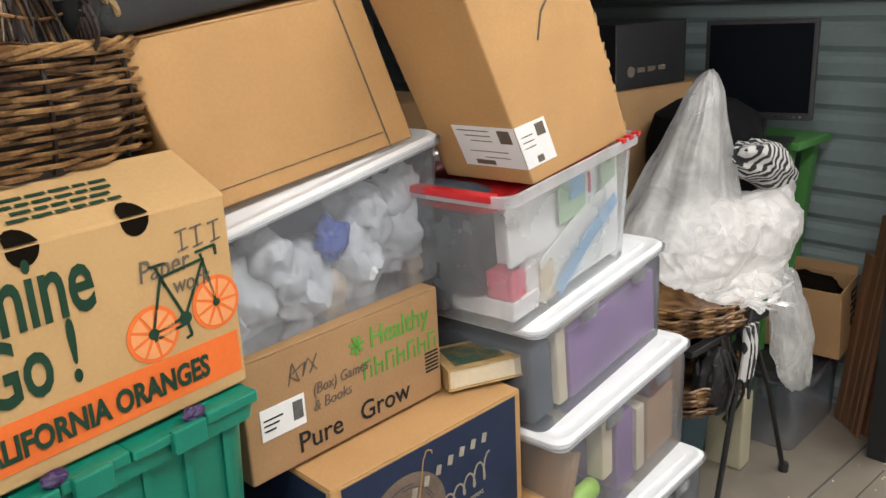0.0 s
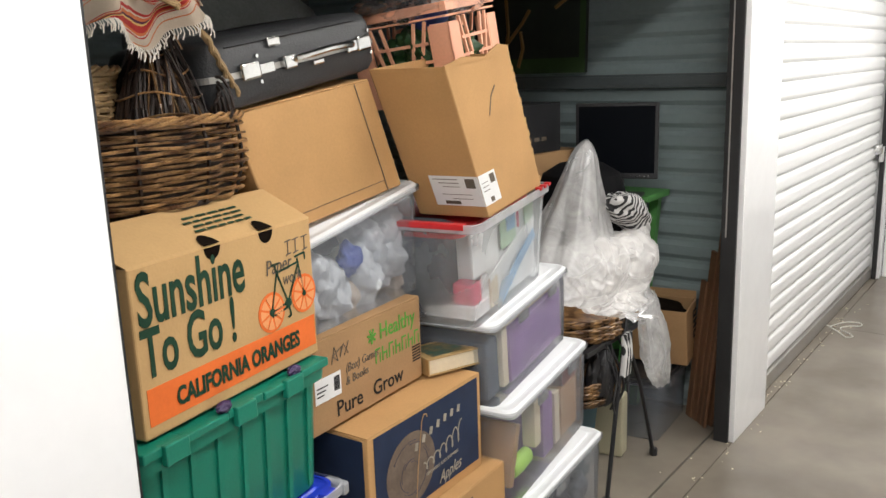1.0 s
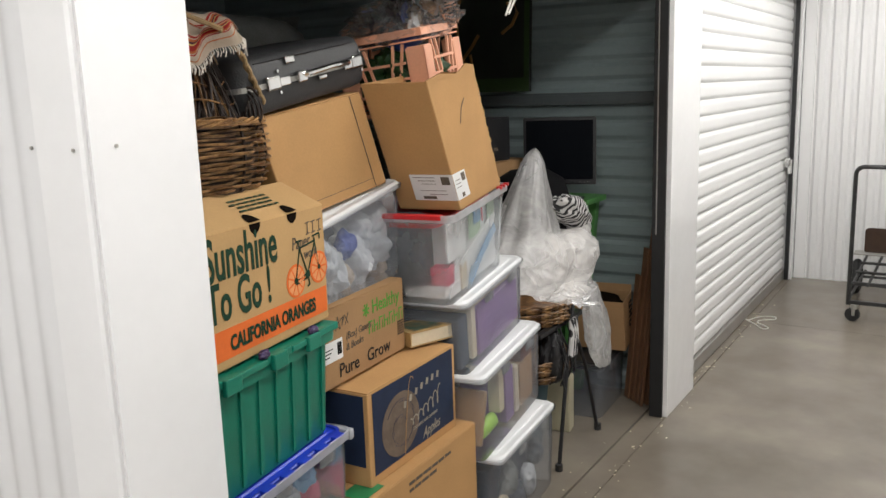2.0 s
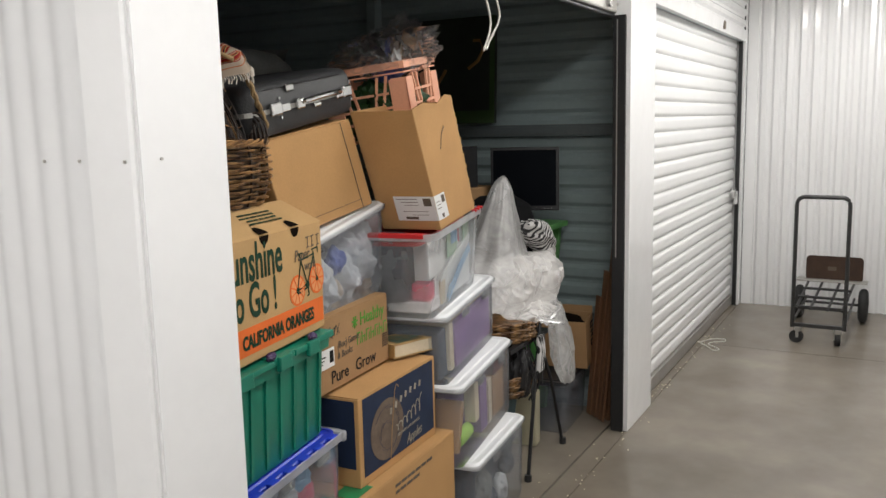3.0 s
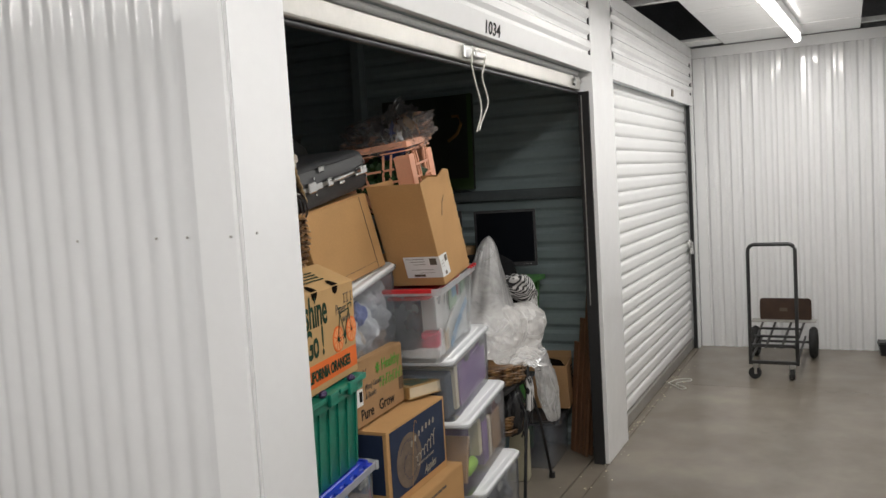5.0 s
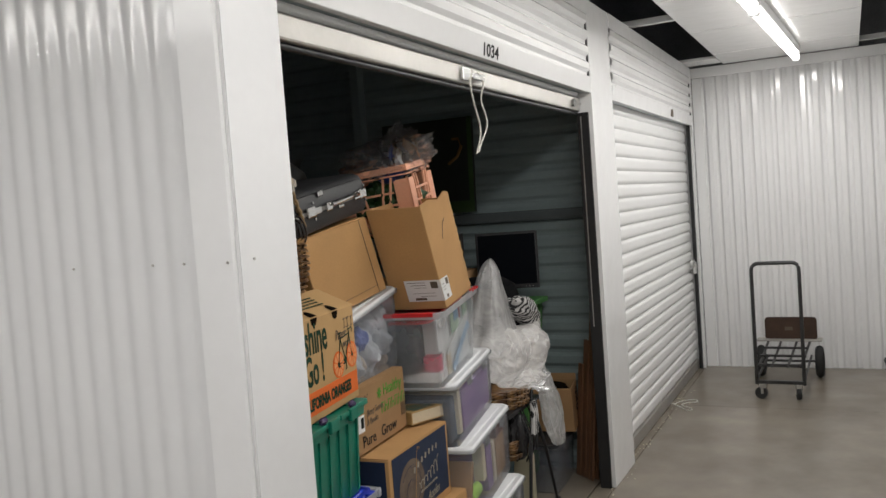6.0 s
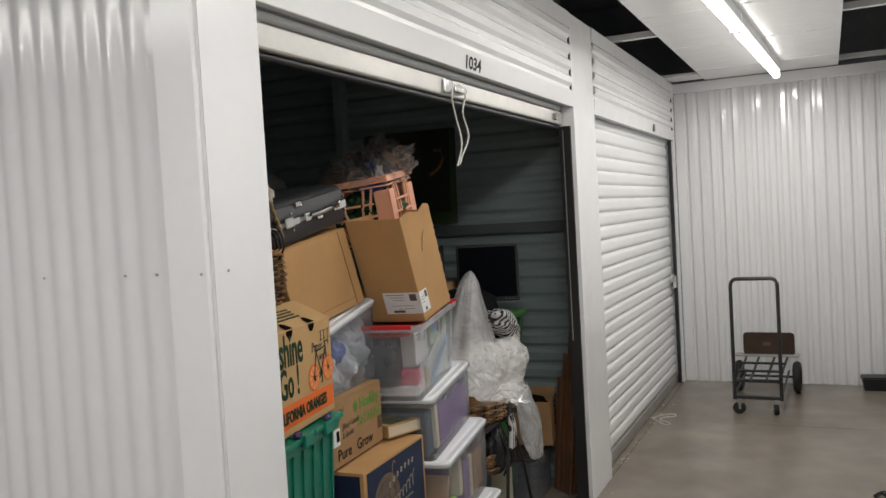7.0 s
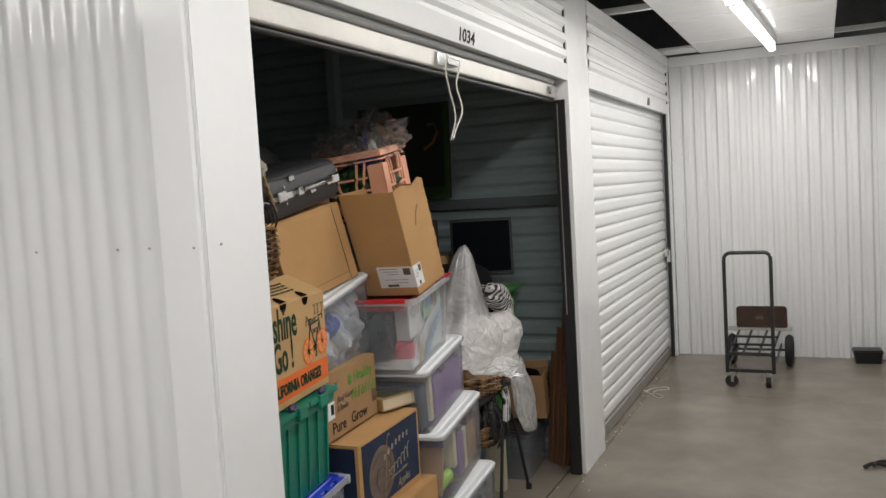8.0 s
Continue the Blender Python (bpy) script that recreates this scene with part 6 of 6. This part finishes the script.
def stool():
    t = thing("green_stool", pose(2.07, 1.925, 0.0), "bright green painted wooden stool by the partition wall", "stool")
    part("seat", boxes((0.0, 0.24, 0.0, 0.30, 1.02, 1.048), bevel=0.005), GREEN_PAINT, t)
    for x, y, dx, dy in ((0.03, 0.05, 0.0, 0.09), (0.20, 0.05, 0.0, 0.09), (0.03, 0.25, 0.0, -0.03), (0.20, 0.25, 0.0, -0.03)):
        lo = [(x - 0.02 + dx, y - 0.02 + dy, 0.0), (x + 0.02 + dx, y - 0.02 + dy, 0.0), (x + 0.02 + dx, y + 0.02 + dy, 0.0), (x - 0.02 + dx, y + 0.02 + dy, 0.0)]
        part("leg", loft(bmesh.new(), [lo, [(q[0] - dx, q[1] - dy, 1.018) for q in lo]]), GREEN_PAINT, t)
    part("apron", boxes((0.01, 0.025, 0.05, 0.27, 0.90, 1.018), bevel=0.002), GREEN_PAINT, t)
    return t


stool()

carton("carton", pose(1.56, 2.28, 0.0, 0, 0, -6), 0.48, 0.34, 1.245, CARD_DULL, "tall brown carton behind the clear film")
dark = carton("dark_carton", pose(1.58, 2.30, 1.252, 0, 0, -6), 0.34, 0.26, 0.20, BLACK, "dark blue-black carton with small pale print")
bm = bmesh.new()
for k in range(3):
    strip(bm, 0.10 + 0.05 * k, 0.135 + 0.05 * k, 0.05, 0.066)
disc(bm, 0.07, 0.055, 0.018)
part("pale_print", bm, INK_GREY, dark, "small pale print shapes")


def monitor():
    t = thing("monitor", pose(1.982, 2.035, 1.050, 0, 0, -73), "black flat-screen computer monitor standing on the stool", "monitor")
    w, h = 0.345, 0.318
    part("casing", boxes((-w / 2, w / 2, 0.0, 0.022, 0.08, 0.08 + h), (-0.11, 0.11, 0.022, 0.05, 0.12, 0.33), bevel=0.005), BLACK, t)
    part("screen", boxes((-w / 2 + 0.014, w / 2 - 0.014, -0.0015, 0.001, 0.105, 0.08 + h - 0.014)), SCREEN, t, "dark glossy screen")
    for k in range(5):
        part("button", boxes((0.06 + 0.018 * k, 0.066 + 0.018 * k, -0.003, 0.0, 0.090, 0.094)), CHROME, t, "small silver button")
    part("neck", boxes((-0.03, 0.03, 0.012, 0.04, 0.01, 0.10), bevel=0.004), BLACK, t)
    part("foot", boxes((-0.11, 0.11, -0.07, 0.10, 0.0, 0.012), bevel=0.005), BLACK, t)
    return t


monitor()


def painting():
    t = thing("painting", pose(2.29, 2.345, 1.571, 0, 3, 0), "dark green canvas painting with ochre curved shapes", "painting")
    part("canvas", boxes((0.0, 0.03, 0.0, 0.62, 0.0, 0.58), bevel=0.003), CANVAS_DARK, t)
    part("canvas_edge", boxes((-0.0015, 0.0, 0.0, 0.03, 0.0, 0.58), (-0.0012, 0.0, 0.03, 0.45, 0.0, 0.07)), CANVAS_EDGE, t, "green painted border")
    for pts in (((0.16, 0.30), (0.10, 0.34), (0.07, 0.40), (0.09, 0.45), (0.13, 0.45)), ((0.44, 0.05), (0.42, 0.2), (0.44, 0.4), (0.40, 0.55)), ((0.42, 0.15), (0.34, 0.24), (0.30, 0.30)), ((0.36, 0.03), (0.335, 0.12), (0.35, 0.2))):
        bm = bmesh.new()
        tube(bm, [(-0.002, y, z) for y, z in pts], 0.009, 6)
        part("painted_stroke", bm, CANVAS_GOLD, t, "ochre painted stroke", smooth=True)
    return t


painting()
storage_bin("dark_storage_bin", pose(1.93, 1.80, 0.0, 0, 0, 4), 0.40, 0.36, 0.258, CLEAR_GREY, BLACK, "smoky see-through storage bin with a black lid")


def kitchen_carton():
    w, d, h = 0.27, 0.36, 0.255
    c = carton("carton", pose(2.160, 1.765, 0.284, 0, -5, 8), 0.19, 0.28, 0.265, CARD_DULL, "small open brown carton with dark stencilled print", lid="none", sx=-0.12)
    bm = bmesh.new()
    for k in range(3):
        z = 0.19 - 0.05 * k
        strip(bm, 0.115, 0.178, z, z + 0.012)
        strip(bm, 0.115, 0.178, z + 0.026, z + 0.038)
        strip(bm, 0.115 + 0.03 * (k % 2), 0.13 + 0.03 * (k % 2), z + 0.012, z + 0.026)
    decal(c, "stencil_bars", bm, INK_BLACK, "dark stencilled bars", -0.12, 0.0)
    part("flap", boxes((0.19, 0.195, 0.0, 0.26, 0.255, 0.30), bevel=0.002), CARD_DULL, c, m=pose(-0.035, 0, 0, 0, 0, 0))
    # near-black lump that fills the open carton
    part("dark_lump", crumple((0.07, 0.10, 0.045), 71, 3, 0.4), CARD_DARK, c, "near-black lump inside the carton", m=pose(0.085, 0.14, 0.22))
    return c


kitchen_carton()
for n, (x, y, a, b, hh, wd) in enumerate(((2.175, 1.690, 4.0, 3.0, 0.86, 0.05), (2.200, 1.715, 3.5, 4.0, 0.98, 0.045), (2.225, 1.745, 3.0, 4.5, 0.80, 0.05), (2.250, 1.780, 2.0, 5.0, 0.66, 0.04), (2.205, 1.668, 4.0, 1.0, 1.15, 0.035))):
    solo("board", boxes((0, 0.014, 0, wd, 0.0, hh), bevel=0.002), WOOD, pose(x, y, 0.001, b, a, -50 + 4 * n), "narrow brown wooden board leaning by the pillar", "board", "leaning boards")
solo("ivory_case", boxes((0, 0.08, 0, 0.13, 0.0, 0.27), bevel=0.008), IVORY, pose(1.715, 1.87, 0, 0, 0, 8), "ivory plastic case standing on the floor", "case")
solo("teal_bin", loft(bmesh.new(), [ring_at(0.24, 0.26, 0.03, i, z) for i, z in ((0.03, 0.0), (0.0, 0.34), (-0.01, 0.34), (-0.01, 0.36), (0.01, 0.36), (0.03, 0.03))]), TEAL, pose(1.36, 1.88, 0, 0, 0, 6), "dark teal plastic bin on the floor", "bin", smooth=True)
solo("tripod_bag", crumple((0.10, 0.11, 0.055), 81, 4, 0.4), BLACK_CLOTH, pose(1.50, 2.02, 0.515), "black cloth bag on the wicker trays", "bag", smooth=True)


solo("hanging_bag", crumple((0.05, 0.045, 0.10), 83, 4, 0.5, 2.2), BLACK, pose(1.43, 1.83, 0.46), "black cloth bag hanging from the iron stand", "bag", smooth=True)
for k, (x, z) in enumerate(((1.42, 0.33), (1.52, 0.38))):
    solo("strap", hang(((x, 1.80, 0.60), (x + 0.03, 1.77, 0.48), (x - 0.02 + 0.02 * k, 1.76, z + 0.05), (x + 0.015, 1.765, z), (x + 0.05, 1.78, z + 0.08), (x + 0.04, 1.80, 0.59)), 0.0042), RUBBER, pose(0, 0, 0), "black strap hanging in a loop from the iron stand", "strap", "straps on the stand", smooth=True)


# ---- corridor: hand truck, black box, strap ----
def hand_truck():
    t = thing("hand_truck", pose(4.25, 0.83, 0.0, 0, 0, -1.5), "dark steel convertible hand truck with a rusty brown nose plate", "hand truck")
    wid = 0.165
    loop = [(0.0, -wid, 0.11)] + [(0.0, -wid, z) for z in (0.5, 0.90, 0.96)] + [(0.0, -wid + 0.05 * (1 - math.cos(a)), 0.97 + 0.05 * math.sin(a)) for a in (math.pi * k / 10 for k in range(1, 6))]
    loop += [(x, -y, z) for x, y, z in reversed(loop)]
    part("handle_frame", tube(bmesh.new(), loop, 0.014, 8), CART_STEEL, t, "dark bent steel handle", smooth=True)
    part("cross_bar", boxes((-0.014, 0.014, -wid, wid, 0.115, 0.14), (0.01, 0.03, -wid, wid, 0.238, 0.262), bevel=0.003), CART_STEEL, t)
    for y in (-wid + 0.02, -0.055, 0.055, wid - 0.02):
        part("deck_rail", tube(bmesh.new(), ((0.0, y, 0.245), (0.40, y * 1.05, 0.27), (0.80, y * 1.1, 0.30)), 0.010, 6), CART_STEEL, t, smooth=True)
    for x in (0.25, 0.5):
        part("deck_bar", boxes((x, x + 0.03, -wid, wid, 0.253 + 0.06 * x, 0.268 + 0.06 * x), bevel=0.002), CART_STEEL, t)
    for y in (-wid, wid):
        part("brace", tube(bmesh.new(), ((0.0, y, 0.14), (0.78, y, 0.18)), 0.009, 6), CART_STEEL, t)
    part("nose_plate", loft(bmesh.new(), [[(x, yy, zz + 0.305) for yy, zz in round_rect(0.40, 0.19, 0.03)] for x in (0.80, 0.808)]), CART_PLATE, t, "rusty brown steel nose plate", m=pose(0, -0.215, 0))
    part("plate_mark", boxes((0.797, 0.7995, -0.03, 0.03, 0.385, 0.415)), INK_GREY, t)
    part("axle", tube(bmesh.new(), ((0.80, -0.25, 0.13), (0.80, 0.25, 0.13)), 0.010, 8), CART_STEEL, t)
    part("shelf", boxes((0.74, 0.86, -0.25, 0.25, 0.30, 0.315), bevel=0.004), GALV, t)
    for y in (-0.225, 0.225):
        w = part("wheel", tube(bmesh.new(), ((0.80, y - 0.015, 0.13), (0.80, y + 0.015, 0.13)), 0.06, 16), GALV, t, "steel rim", smooth=True)
        ring = [(0.80 + 0.098 * math.cos(a), y, 0.13 + 0.098 * math.sin(a)) for a in (2 * math.pi * k / 24 for k in range(24))]
        part("tyre", tube(bmesh.new(), ring, 0.032, 10, closed=True), RUBBER, w, "black rubber tyre", smooth=True)
    for y, turn in ((-0.125, 15), (0.125, 80)):
        f = part("caster", boxes((-0.02, 0.02, -0.022, 0.022, 0.085, 0.115), (-0.008, 0.012, -0.022, -0.017, 0.04, 0.09), (-0.008, 0.012, 0.017, 0.022, 0.04, 0.09), bevel=0.002), GALV, t, "small swivel caster", m=pose(0, y, 0, 0, 0, turn))
        part("caster_wheel", tube(bmesh.new(), ((0.012, -0.014, 0.045), (0.012, 0.014, 0.045)), 0.045, 16), RUBBER, f, "black caster wheel", smooth=True)
    return t


hand_truck()
tray = thing("black_tray", pose(5.19, 0.0, 0.0, 0, 0, 4), "low black plastic box by the end wall", "box")
part("body", loft(bmesh.new(), [ring_at(0.15, 0.21, 0.015, i, z) for i, z in ((0.012, 0.0), (0.0, 0.085), (-0.006, 0.085), (-0.006, 0.098))]), BLACK, tray, m=pose(0, -0.11, 0))
part("lid", boxes((0.0, 0.15, -0.11, 0.10, 0.0985, 0.112), bevel=0.004), CART_STEEL, tray)
solo("strap", hang(((2.56, 0.135, 0.01), (2.60, 0.10, 0.018), (2.62, 0.04, 0.012), (2.58, 0.0, 0.016), (2.60, -0.06, 0.01), (2.66, -0.03, 0.014), (2.64, 0.06, 0.02), (2.58, 0.09, 0.014)), 0.011), BLACK, pose(0, 0, 0), "black webbing strap lying on the floor", "strap", smooth=True)


def threshold_debris():
    """Paper crumbs and grit along the floor joints, too small to count."""
    rng = random.Random(29)
    bm = bmesh.new()
    for k in range(140):
        x = rng.uniform(0.7, 4.6)
        y = 1.538 + rng.gauss(0, 0.02) if k % 3 else rng.uniform(1.45, 1.72)
        r = rng.uniform(0.0015, 0.005)
        ring = [(x + r * rng.uniform(0.5, 1.3) * math.cos(a), y + r * rng.uniform(0.5, 1.3) * math.sin(a), 0.0004) for a in (0.0, 1.2, 2.5, 3.8, 5.0)]
        loft(bm, [ring, [(p[0], p[1], 0.0004 + r * 0.4) for p in ring]])
    tagged(solo("floor_grit", bm, CREAM, pose(0, 0, 0), "scattered paper crumbs and grit along the concrete joint", "debris"), kind="stuff")


threshold_debris()
